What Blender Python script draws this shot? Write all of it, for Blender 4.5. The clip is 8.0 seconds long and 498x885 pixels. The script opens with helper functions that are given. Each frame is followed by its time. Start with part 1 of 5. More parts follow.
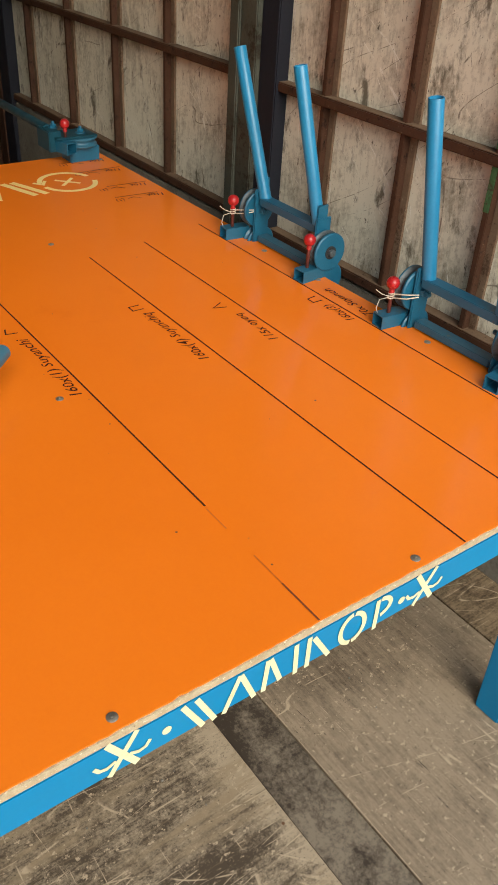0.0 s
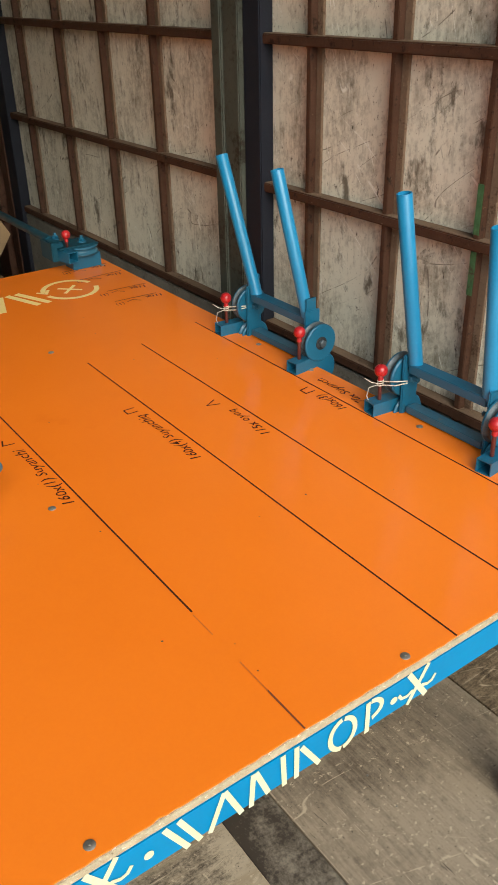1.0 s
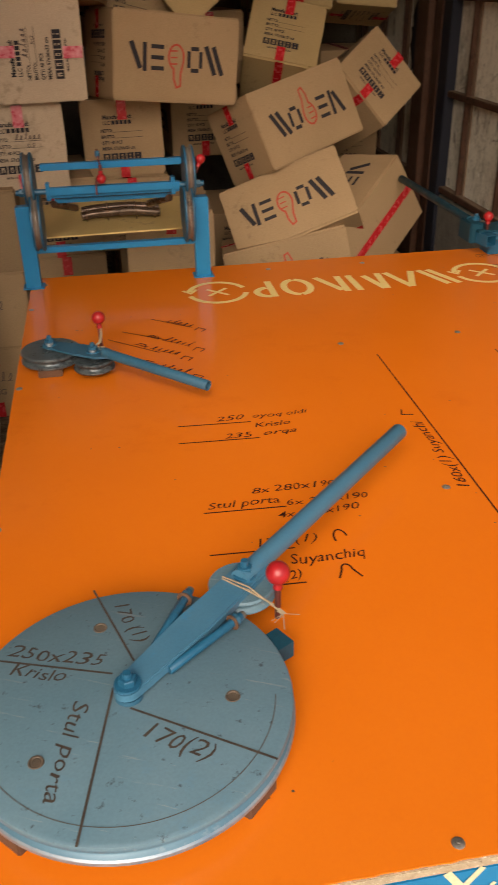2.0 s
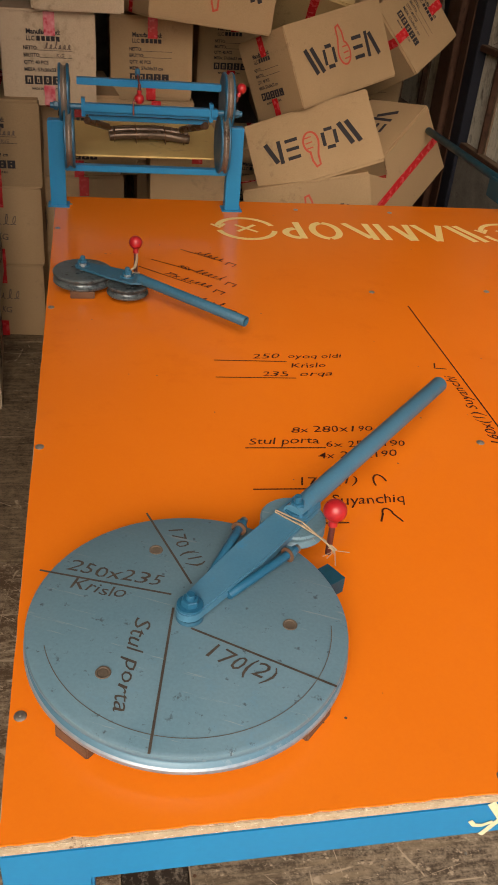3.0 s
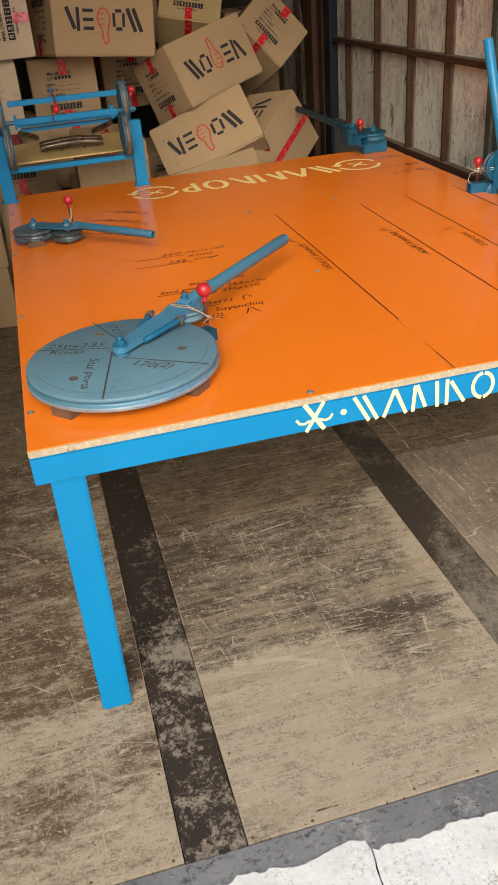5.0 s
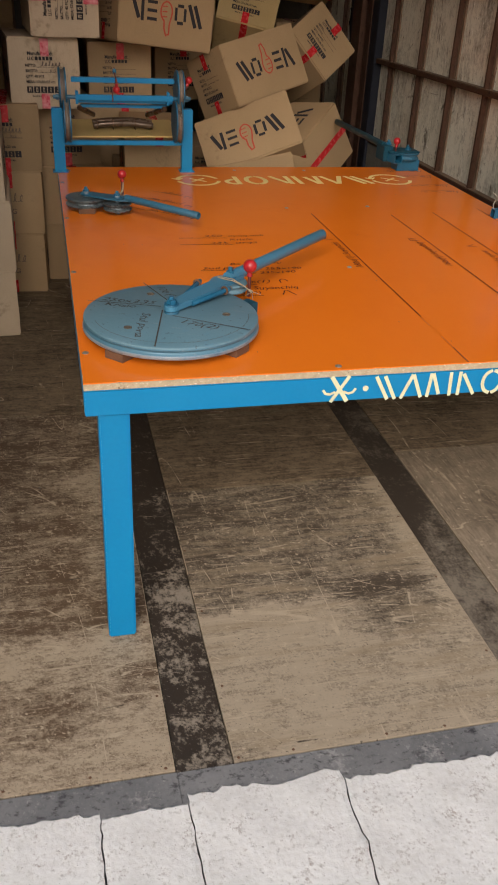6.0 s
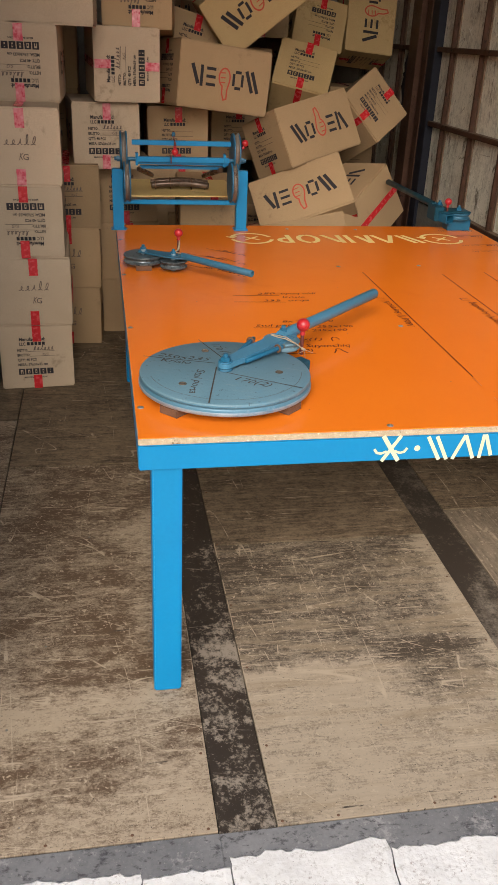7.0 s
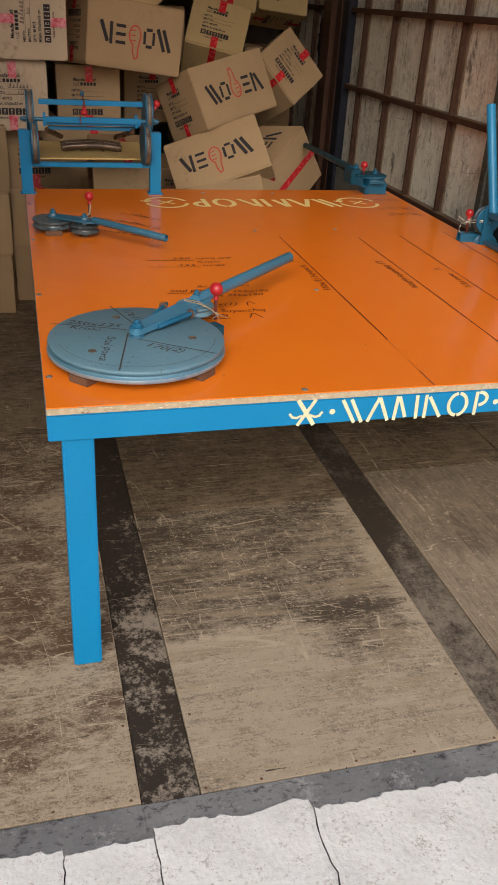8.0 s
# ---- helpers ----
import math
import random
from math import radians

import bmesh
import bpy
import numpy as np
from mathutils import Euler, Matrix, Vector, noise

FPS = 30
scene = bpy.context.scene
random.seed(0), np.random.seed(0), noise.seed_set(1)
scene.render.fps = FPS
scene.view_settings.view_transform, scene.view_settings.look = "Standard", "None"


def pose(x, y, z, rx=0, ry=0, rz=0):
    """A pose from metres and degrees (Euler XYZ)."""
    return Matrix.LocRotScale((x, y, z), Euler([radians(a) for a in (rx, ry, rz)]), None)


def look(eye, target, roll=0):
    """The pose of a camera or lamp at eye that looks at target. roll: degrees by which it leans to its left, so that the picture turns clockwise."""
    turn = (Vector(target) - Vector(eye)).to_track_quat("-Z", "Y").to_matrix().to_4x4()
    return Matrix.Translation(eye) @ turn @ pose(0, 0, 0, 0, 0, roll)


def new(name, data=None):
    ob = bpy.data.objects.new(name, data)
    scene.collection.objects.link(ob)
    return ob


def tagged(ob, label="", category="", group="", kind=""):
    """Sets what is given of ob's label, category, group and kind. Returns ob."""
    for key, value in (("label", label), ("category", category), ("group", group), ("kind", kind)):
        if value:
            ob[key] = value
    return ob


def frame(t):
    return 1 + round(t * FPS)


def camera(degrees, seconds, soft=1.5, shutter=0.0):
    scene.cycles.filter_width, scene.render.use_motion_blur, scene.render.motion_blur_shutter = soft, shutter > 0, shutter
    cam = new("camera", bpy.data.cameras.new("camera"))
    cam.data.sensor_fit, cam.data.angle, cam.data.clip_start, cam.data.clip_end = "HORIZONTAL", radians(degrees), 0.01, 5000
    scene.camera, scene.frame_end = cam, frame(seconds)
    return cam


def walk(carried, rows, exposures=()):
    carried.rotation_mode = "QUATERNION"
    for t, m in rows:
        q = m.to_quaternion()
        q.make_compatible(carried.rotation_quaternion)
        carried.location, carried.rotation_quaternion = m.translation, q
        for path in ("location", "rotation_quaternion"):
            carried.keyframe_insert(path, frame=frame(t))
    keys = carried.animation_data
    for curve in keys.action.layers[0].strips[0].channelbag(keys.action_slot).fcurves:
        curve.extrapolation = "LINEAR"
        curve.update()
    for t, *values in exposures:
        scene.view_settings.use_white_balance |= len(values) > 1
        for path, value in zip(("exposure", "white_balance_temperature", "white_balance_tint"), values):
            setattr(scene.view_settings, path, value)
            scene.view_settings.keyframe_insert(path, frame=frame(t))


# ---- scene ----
cam = camera(33.6, 8.0, soft=0.6, shutter=0.12)
PATH = [
    (0, (0.333, -0.631, 1.777), (1.352, 0.659, 0.638), 3.8),
    (0.5, (0.373, -0.655, 1.812), (1.418, 0.686, 0.758), 0.2),
    (1, (0.426, -0.676, 1.823), (1.43, 0.747, 0.839), -1.3),
    (1.5, (0.404, -0.628, 1.823), (1.118, 0.949, 0.822), -1.6),
    (2, (0.288, -0.575, 1.767), (0.574, 1.141, 0.781), -1.1),
    (2.2, (0.233, -0.58, 1.774), (0.415, 1.148, 0.784), 0.3),
    (3.3, (0.122, -0.564, 1.741), (0.603, 1.013, 0.609), 8.0),
    (3.5, (0.131, -0.596, 1.728), (0.686, 0.951, 0.588), 8.1),
    (4, (0.175, -0.947, 1.699), (0.653, 0.645, 0.588), 0.8),
    (4.5, (0.217, -1.373, 1.668), (0.553, 0.302, 0.628), -8.2),
    (4.7, (0.197, -1.475, 1.69), (0.543, 0.221, 0.687), -7.8),
    (5.8, (-0.059, -1.78, 1.671), (0.418, -0.143, 0.626), 4.3),
    (6, (-0.044, -1.8, 1.684), (0.383, -0.117, 0.692), 3.0),
    (6.5, (-0.051, -1.813, 1.709), (0.286, -0.055, 0.818), 1.5),
    (7, (-0.065, -1.802, 1.706), (0.265, -0.042, 0.816), 2.6),
    (7.5, (-0.094, -1.786, 1.696), (0.319, -0.079, 0.74), 5.4),
    (8, (-0.022, -1.784, 1.687), (0.471, -0.093, 0.739), 3.7),
]
STOPS = ((0, 0.55, 6350, 2), (1.0, 0.63, 6000, -1), (1.5, 0.52, 6600, 10), (2.0, 0.46, 7100, 14), (3.5, 0.50, 6800, 12), (4.0, 0.72, 6400, 9), (4.5, 0.86, 6200, 4), (4.7, 0.83, 6200, 4), (5.8, 0.20, 6200, 9),
         (6.0, 0.20, 6300, 9), (6.5, 0.60, 6250, 9), (7.0, 0.66, 6250, 9), (7.5, 0.40, 6300, 9), (8.0, 0.29, 6250, 9))
walk(cam, [(t, look(eye, target, roll)) for t, eye, target, roll in PATH], STOPS)

# world and light: an overcast day outside the open end of the room
world = bpy.data.worlds.new("sky")
scene.world = world
world.use_nodes = True
wn = world.node_tree
sky = wn.nodes.new("ShaderNodeTexSky")
sky.sky_type, sky.sun_disc = "NISHITA", False
sky.sun_elevation, sky.sun_rotation = radians(36), radians(195)
sky.dust_density, sky.air_density = 4.0, 1.0
wn.links.new(sky.outputs["Color"], wn.nodes["Background"].inputs["Color"])
wn.nodes["Background"].inputs["Strength"].default_value = 0.15
sun = new("sun", bpy.data.lights.new("sun", "SUN"))
sun.data.energy, sun.data.angle, sun.data.color = 1.35, radians(45), (1.0, 0.94, 0.86)
sun.matrix_world = look((0, 0, 0), (0.21, 0.80, -0.60))


# ---- materials ----
def mat(name, a, b, rough=0.6, metal=0.0, size=4.0, contrast=0.5, bump=0.1, fine=120.0, stain=None, stain_size=1.5,
        stain_at=0.55, stain_soft=0.12, stretch=(1, 1, 1), vary=0.0, gloss_var=0.1, coat=0.0, patch=None, streak=None, grit=0.25):
    """A surface of two tones a and b, fine grain, stains of a third tone, uneven gloss and relief."""
    m = bpy.data.materials.new(name)
    m.use_nodes = True
    t = m.node_tree
    n, link = t.nodes, t.links.new
    bsdf = n["Principled BSDF"]
    co = n.new("ShaderNodeTexCoord")
    mp = n.new("ShaderNodeMapping")
    mp.inputs["Scale"].default_value = stretch
    link(co.outputs["Object"], mp.inputs["Vector"])
    info = n.new("ShaderNodeObjectInfo")
    shift = n.new("ShaderNodeVectorMath")
    shift.operation = "MULTIPLY_ADD"
    link(info.outputs["Random"], shift.inputs[0])
    shift.inputs[1].default_value = (37, 17, 23) if vary else (0, 0, 0)
    link(mp.outputs["Vector"], shift.inputs[2])

    def noise_at(scale, detail=5.0, rough_=0.6):
        q = n.new("ShaderNodeTexNoise")
        q.inputs["Scale"].default_value, q.inputs["Detail"].default_value, q.inputs["Roughness"].default_value = scale, detail, rough_
        link(shift.outputs[0], q.inputs["Vector"])
        return q.outputs["Fac"]

    def ramp(fac, lo, hi):
        q = n.new("ShaderNodeMapRange")
        q.inputs["From Min"].default_value, q.inputs["From Max"].default_value = lo, hi
        link(fac, q.inputs["Value"])
        return q.outputs["Result"]

    def mix(fac, c1, c2):
        q = n.new("ShaderNodeMix")
        q.data_type = "RGBA"
        link(fac, q.inputs["Factor"])
        for sock, c in ((q.inputs["A"], c1), (q.inputs["B"], c2)):
            if isinstance(c, tuple):
                sock.default_value = (*c, 1)
            else:
                link(c, sock)
        return q.outputs["Result"]

    large, small = noise_at(size), noise_at(fine, 3.0)
    colour = mix(ramp(large, 0.5 - contrast / 2, 0.5 + contrast / 2), a, b)
    grain = n.new("ShaderNodeMix")
    grain.data_type, grain.blend_type = "RGBA", "OVERLAY"
    grain.inputs["Factor"].default_value = grit
    link(colour, grain.inputs["A"])
    link(small, grain.inputs["B"])
    colour = grain.outputs["Result"]
    if stain:
        both = n.new("ShaderNodeMath")
        both.operation = "MULTIPLY_ADD"
        link(noise_at(stain_size * 10, 8.0, 0.72), both.inputs[0])
        both.inputs[1].default_value = 0.75
        wide = n.new("ShaderNodeMath")
        wide.operation = "MULTIPLY"
        wide.inputs[1].default_value = 0.7
        link(noise_at(stain_size, 6.0, 0.65), wide.inputs[0])
        link(wide.outputs[0], both.inputs[2])
        if patch:
            (px, py), (rx, ry), gain = patch
            where = n.new("ShaderNodeMapping")
            where.inputs["Location"].default_value = (-px / rx, -py / ry, 0)
            where.inputs["Scale"].default_value = (1 / rx, 1 / ry, 0)
            link(co.outputs["Object"], where.inputs["Vector"])
            far = n.new("ShaderNodeVectorMath")
            far.operation = "LENGTH"
            link(where.outputs["Vector"], far.inputs[0])
            near = ramp(far.outputs["Value"], 1.15, 0.75)
            near.node.inputs["To Max"].default_value = gain
            more = n.new("ShaderNodeMath")
            link(near, more.inputs[0])
            link(both.outputs[0], more.inputs[1])
            both = more
        colour = mix(ramp(both.outputs[0], stain_at + 0.22, stain_at + 0.22 + stain_soft), colour, stain)
    for tone, scale, lo, hi, *spin in streak or ():
        run = n.new("ShaderNodeMapping")
        run.inputs["Scale"].default_value = scale
        if spin:
            lean = n.new("ShaderNodeMapping")
            lean.inputs["Rotation"].default_value = [radians(a) for a in spin[0]]
            link(co.outputs["Object"], lean.inputs["Vector"])
            link(lean.outputs["Vector"], run.inputs["Vector"])
        else:
            link(co.outputs["Object"], run.inputs["Vector"])
        q = n.new("ShaderNodeTexNoise")
        q.inputs["Scale"].default_value, q.inputs["Detail"].default_value, q.inputs["Roughness"].default_value = 1.0, 6.0, 0.7
        link(run.outputs["Vector"], q.inputs["Vector"])
        colour = mix(ramp(q.outputs["Fac"], lo, hi), colour, tone)
    if vary:
        hsv = n.new("ShaderNodeHueSaturation")
        link(ramp(info.outputs["Random"], 0, 1), hsv.inputs["Value"])
        span = hsv.inputs["Value"].links[0].from_node
        span.inputs["To Min"].default_value, span.inputs["To Max"].default_value = 1 - vary, 1 + vary
        link(colour, hsv.inputs["Color"])
        colour = hsv.outputs["Color"]
    link(colour, bsdf.inputs["Base Color"])
    span = ramp(large, 0.3, 0.7)
    node = span.node
    node.inputs["To Min"].default_value, node.inputs["To Max"].default_value = max(rough - gloss_var, 0.05), min(rough + gloss_var, 1)
    link(span, bsdf.inputs["Roughness"])
    bsdf.inputs["Metallic"].default_value = metal
    bsdf.inputs["Coat Weight"].default_value = coat
    if bump:
        bp = n.new("ShaderNodeBump")
        bp.inputs["Strength"].default_value, bp.inputs["Distance"].default_value = bump, 0.002
        link(small, bp.inputs["Height"])
        link(bp.outputs["Normal"], bsdf.inputs["Normal"])
    return m


def worn(name, dark, light, layers, lo, hi, rough=0.75, lines=(), patch=None, specks=(), bump=0.3, tint=None):
    """A scuffed surface: dark wear shows through a light face where several runs of grain add up, with thin wandering scratches."""
    m = bpy.data.materials.new(name)
    m.use_nodes = True
    n, link = m.node_tree.nodes, m.node_tree.links.new
    bsdf = n["Principled BSDF"]
    co = n.new("ShaderNodeTexCoord").outputs["Object"]

    def grain(scale, turn=(0, 0, 0), detail=6.0):
        place = co
        if any(turn):
            lean = n.new("ShaderNodeMapping")
            lean.inputs["Rotation"].default_value = [radians(a) for a in turn]
            link(place, lean.inputs["Vector"])
            place = lean.outputs["Vector"]
        run = n.new("ShaderNodeMapping")
        run.inputs["Scale"].default_value = scale
        run.inputs["Location"].default_value = (13.37 + scale[0] * 0.71, 7.41 + scale[1] * 0.53, 5.63 + turn[2] * 0.01)
        link(place, run.inputs["Vector"])
        q = n.new("ShaderNodeTexNoise")
        q.inputs["Scale"].default_value, q.inputs["Detail"].default_value, q.inputs["Roughness"].default_value = 1.0, detail, 0.68
        link(run.outputs["Vector"], q.inputs["Vector"])
        return q.outputs["Fac"]

    def sums(kind, p, q, r=None):
        s = n.new("ShaderNodeMath")
        s.operation = kind
        for k, v in enumerate((p, q, r)):
            if v is None:
                continue
            if isinstance(v, (int, float)):
                s.inputs[k].default_value = v
            else:
                link(v, s.inputs[k])
        return s.outputs[0]

    def ramp(fac, a, c, top=1.0):
        q = n.new("ShaderNodeMapRange")
        q.inputs["From Min"].default_value, q.inputs["From Max"].default_value, q.inputs["To Max"].default_value = a, c, top
        link(fac, q.inputs["Value"])
        return q.outputs["Result"]

    def mix(fac, c1, c2):
        q = n.new("ShaderNodeMix")
        q.data_type = "RGBA"
        link(fac, q.inputs["Factor"])
        for sock, c in ((q.inputs["A"], c1), (q.inputs["B"], c2)):
            if isinstance(c, tuple):
                sock.default_value = (*c, 1)
            else:
                link(c, sock)
        return q.outputs["Result"]

    whole = sum(w for _, w, *_ in layers)
    total = 0.0
    for scale, w, *turn in layers:
        total = sums("MULTIPLY_ADD", grain(scale, turn[0] if turn else (0, 0, 0)), w / whole, total)
    # each patch shifts a whole area towards the dark tone
    for (px, py), (rx, ry), gain, square in patch or ():
        where = n.new("ShaderNodeMapping")
        where.inputs["Location"].default_value = (-px / rx, -py / ry, 0)
        where.inputs["Scale"].default_value = (1 / rx, 1 / ry, 0)
        link(co, where.inputs["Vector"])
        if square:
            split = n.new("ShaderNodeSeparateXYZ")
            link(where.outputs["Vector"], split.inputs[0])
            far = sums("MAXIMUM", sums("ABSOLUTE", split.outputs["X"], 0), sums("ABSOLUTE", split.outputs["Y"], 0))
            edge = sums("MULTIPLY_ADD", grain((6, 22, 1)), 0.45, far)
            near = ramp(edge, 1.30, 1.16, gain)
        else:
            size = n.new("ShaderNodeVectorMath")
            size.operation = "LENGTH"
            link(where.outputs["Vector"], size.inputs[0])
            near = ramp(sums("MULTIPLY_ADD", grain((5, 9, 1)), 0.5, size.outputs["Value"]), 1.45, 0.95, gain)
        total = sums("ADD", total, near)
    colour = mix(ramp(total, lo, hi), dark, light)
    if tint:
        tone, scale, a, c = tint
        colour = mix(ramp(grain(scale), a, c, 0.8), colour, tone)
    for tone, scale, wide, angle in lines:
        turn = angle if isinstance(angle, tuple) else (0, 0, angle)
        off = sums("ABSOLUTE", sums("SUBTRACT", grain(scale, turn, 2.0), 0.5), 0)
        broken = ramp(grain((13, 13, 13), (20, 30, 40)), 0.47, 0.56)
        colour = mix(sums("MULTIPLY", ramp(off, wide, wide * 0.35), broken), colour, tone)
    for tone, scale, a, c in specks:
        colour = mix(ramp(grain(scale), a, c), colour, tone)
    link(colour, bsdf.inputs["Base Color"])
    gloss = ramp(total, lo, hi)
    gloss.node.inputs["To Min"].default_value, gloss.node.inputs["To Max"].default_value = rough - 0.12, rough + 0.08
    link(gloss, bsdf.inputs["Roughness"])
    bp = n.new("ShaderNodeBump")
    bp.inputs["Strength"].default_value, bp.inputs["Distance"].default_value = bump, 0.003
    link(total, bp.inputs["Height"])
    link(bp.outputs["Normal"], bsdf.inputs["Normal"])
    return m


ORANGE = mat("orange_laminate", (0.765, 0.172, 0.010), (0.82, 0.200, 0.014), 0.19, 0, 1.3, 0.6, 0.004, 220, gloss_var=0.05, grit=0.05, stain=(0.70, 0.15, 0.010), stain_size=0.9, stain_at=0.60, stain_soft=0.3)
CHIP = mat("chipboard_edge", (0.34, 0.255, 0.155), (0.50, 0.405, 0.275), 0.85, 0, 60, 0.5, 0.9, 300, stain=(0.16, 0.10, 0.055), stain_size=16, stain_at=0.62, stain_soft=0.05, streak=(((0.30, 0.19, 0.10), (240, 60, 60), 0.60, 0.66, (0, 35, 0)), ((0.78, 0.70, 0.56), (90, 90, 260), 0.58, 0.66)))
BLUE = mat("blue_gloss_paint", (0.004, 0.165, 0.365), (0.008, 0.195, 0.405), 0.36, 0, 3, 0.5, 0.02, 90, stain=(0.08, 0.24, 0.42), stain_size=4, stain_at=0.66, grit=0.06)
# tool blue darkened: the shade on the lower bender parts is in its colour
SHADEDBLUE = mat("shaded_tool_paint", (0.009, 0.090, 0.170), (0.016, 0.115, 0.205), 0.42, 0, 12, 0.5, 0.06, 160, stain=(0.045, 0.07, 0.09), stain_size=9, stain_at=0.60, grit=0.15)
# the same blue, brighter: light on the raised lever tubes put into the colour
LITBLUE = mat("lit_tube_paint", (0.015, 0.18, 0.37), (0.026, 0.215, 0.41), 0.38, 0, 8, 0.5, 0.04, 160, stain=(0.06, 0.12, 0.17), stain_size=9, stain_at=0.66, grit=0.12)
DISCBLUE = mat("dusty_blue_paint", (0.090, 0.180, 0.230), (0.120, 0.212, 0.260), 0.5, 0, 9, 0.5, 0.06, 200, stain=(0.07, 0.19, 0.29), stain_size=2.5, stain_at=0.60, stain_soft=0.3, grit=0.15, streak=(((0.20, 0.25, 0.27), (7, 120, 20), 0.62, 0.68, (0, 0, 25)), ((0.045, 0.075, 0.095), (60, 60, 20), 0.62, 0.68)))
LEVERBLUE = mat("scuffed_lever_paint", (0.045, 0.165, 0.265), (0.07, 0.20, 0.30), 0.45, 0, 9, 0.5, 0.06, 200, stain=(0.03, 0.20, 0.38), stain_size=5, stain_at=0.58, grit=0.12)
DULLBLUE = mat("dull_blue_paint", (0.020, 0.095, 0.160), (0.030, 0.12, 0.195), 0.45, 0, 12, 0.5, 0.08, 160, stain=(0.10, 0.12, 0.13), stain_size=9, stain_at=0.62)
DARKTEAL = mat("dark_teal_paint", (0.006, 0.045, 0.072), (0.011, 0.062, 0.094), 0.45, 0, 12, 0.5, 0.08, 160)
HOLE = mat("rusty_hole_edge", (0.07, 0.052, 0.036), (0.13, 0.10, 0.07), 0.8, 0, 40, 0.6, 0.2, 200)
BROWNINK = mat("brown_red_marker", (0.13, 0.030, 0.008), (0.20, 0.045, 0.010), 0.7, 0, 80, 0.6, 0.0, 200)
BARE = mat("worn_bare_steel", (0.21, 0.25, 0.285), (0.36, 0.40, 0.43), 0.42, 0.45, 9, 0.5, 0.1, 220, stain=(0.07, 0.19, 0.30), stain_size=2.2, stain_at=0.52, stain_soft=0.25, grit=0.1)
RIMBLUE = mat("scuffed_rim_paint", (0.065, 0.165, 0.235), (0.10, 0.205, 0.27), 0.42, 0.1, 7, 0.5, 0.06, 200, stain=(0.28, 0.33, 0.36), stain_size=3, stain_at=0.60, stain_soft=0.2, grit=0.1)
GROOVE = mat("dull_steel_groove", (0.045, 0.062, 0.075), (0.085, 0.105, 0.12), 0.5, 0.2, 20, 0.5, 0.2, 220, stain=(0.03, 0.026, 0.023), stain_size=12, stain_at=0.54)
ROLLER = mat("worn_roller_steel", (0.085, 0.115, 0.125), (0.19, 0.225, 0.235), 0.34, 0.55, 24, 0.5, 0.1, 220, stain=(0.035, 0.045, 0.05), stain_size=10, stain_at=0.52)
STEEL = mat("dull_zinc_steel", (0.20, 0.18, 0.15), (0.32, 0.29, 0.25), 0.5, 0.7, 60, 0.5, 0.2, 300)
RUSTYRIM = mat("rusty_worn_rim", (0.17, 0.13, 0.10), (0.30, 0.26, 0.22), 0.5, 0.5, 20, 0.5, 0.2, 220, stain=(0.08, 0.05, 0.035), stain_size=12, stain_at=0.54)
RUST = mat("rusty_block", (0.11, 0.055, 0.032), (0.18, 0.10, 0.06), 0.8, 0.2, 30, 0.6, 0.5, 250)
RED = mat("red_ball_plastic", (0.34, 0.010, 0.014), (0.40, 0.018, 0.022), 0.34, 0, 20, 0.6, 0.0, 100, stain=(0.30, 0.06, 0.05), stain_size=9, stain_at=0.66)
DARKRED = mat("dark_rod", (0.11, 0.025, 0.02), (0.16, 0.05, 0.04), 0.5, 0.5, 30, 0.6, 0.2, 200)
INK = mat("dark_red_marker", (0.035, 0.009, 0.005), (0.055, 0.013, 0.006), 0.85, 0, 80, 0.6, 0.0, 200)
INKFAINT = mat("faint_marker", (0.42, 0.09, 0.006), (0.62, 0.13, 0.008), 0.5, 0, 80, 0.6, 0.0, 200)
DISCINK = mat("brown_marker", (0.045, 0.035, 0.03), (0.09, 0.075, 0.06), 0.6, 0, 60, 0.6, 0.0, 200)
CREAM = mat("cream_stencil_paint", (0.56, 0.52, 0.31), (0.66, 0.62, 0.41), 0.6, 0, 30, 0.5, 0.1, 200, stain=(0.30, 0.40, 0.42), stain_size=12, stain_at=0.66)
YELLOW = mat("yellow_stencil_paint", (0.80, 0.58, 0.20), (0.84, 0.66, 0.28), 0.7, 0, 25, 0.5, 0.05, 200)
CARD = mat("brown_cardboard", (0.338, 0.224, 0.121), (0.398, 0.272, 0.153), 0.8, 0, 3, 0.6, 0.12, 260, stain=(0.27, 0.182, 0.105), stain_size=3, stain_at=0.60, vary=0.12)
CARDPALE = mat("pale_cardboard", (0.46, 0.352, 0.242), (0.52, 0.405, 0.285), 0.8, 0, 3, 0.6, 0.12, 260, stain=(0.35, 0.265, 0.18), stain_size=3, stain_at=0.60, vary=0.08)
# golden copy of the cardboard: sunlight on the upper heap put into the colour
CARDSUNLIT = mat("sunlit_golden_cardboard", (0.43, 0.295, 0.135), (0.50, 0.36, 0.178), 0.78, 0, 3, 0.6, 0.12, 260, stain=(0.33, 0.22, 0.10), stain_size=3, stain_at=0.60, vary=0.06)
CARDYELLOW = mat("yellowish_cardboard", (0.56, 0.405, 0.15), (0.62, 0.46, 0.19), 0.7, 0, 3, 0.6, 0.12, 260, stain=(0.36, 0.25, 0.12), stain_size=3, stain_at=0.60)
TAPE = mat("red_packing_tape", (0.52, 0.022, 0.028), (0.58, 0.035, 0.04), 0.25, 0, 30, 0.6, 0.2, 60)
PINKTAPE = mat("worn_pink_tape", (0.56, 0.04, 0.075), (0.68, 0.28, 0.30), 0.3, 0, 22, 0.3, 0.2, 90)
PRINT = mat("black_box_print", (0.03, 0.028, 0.03), (0.045, 0.04, 0.045), 0.75, 0, 60, 0.6, 0.0, 200)
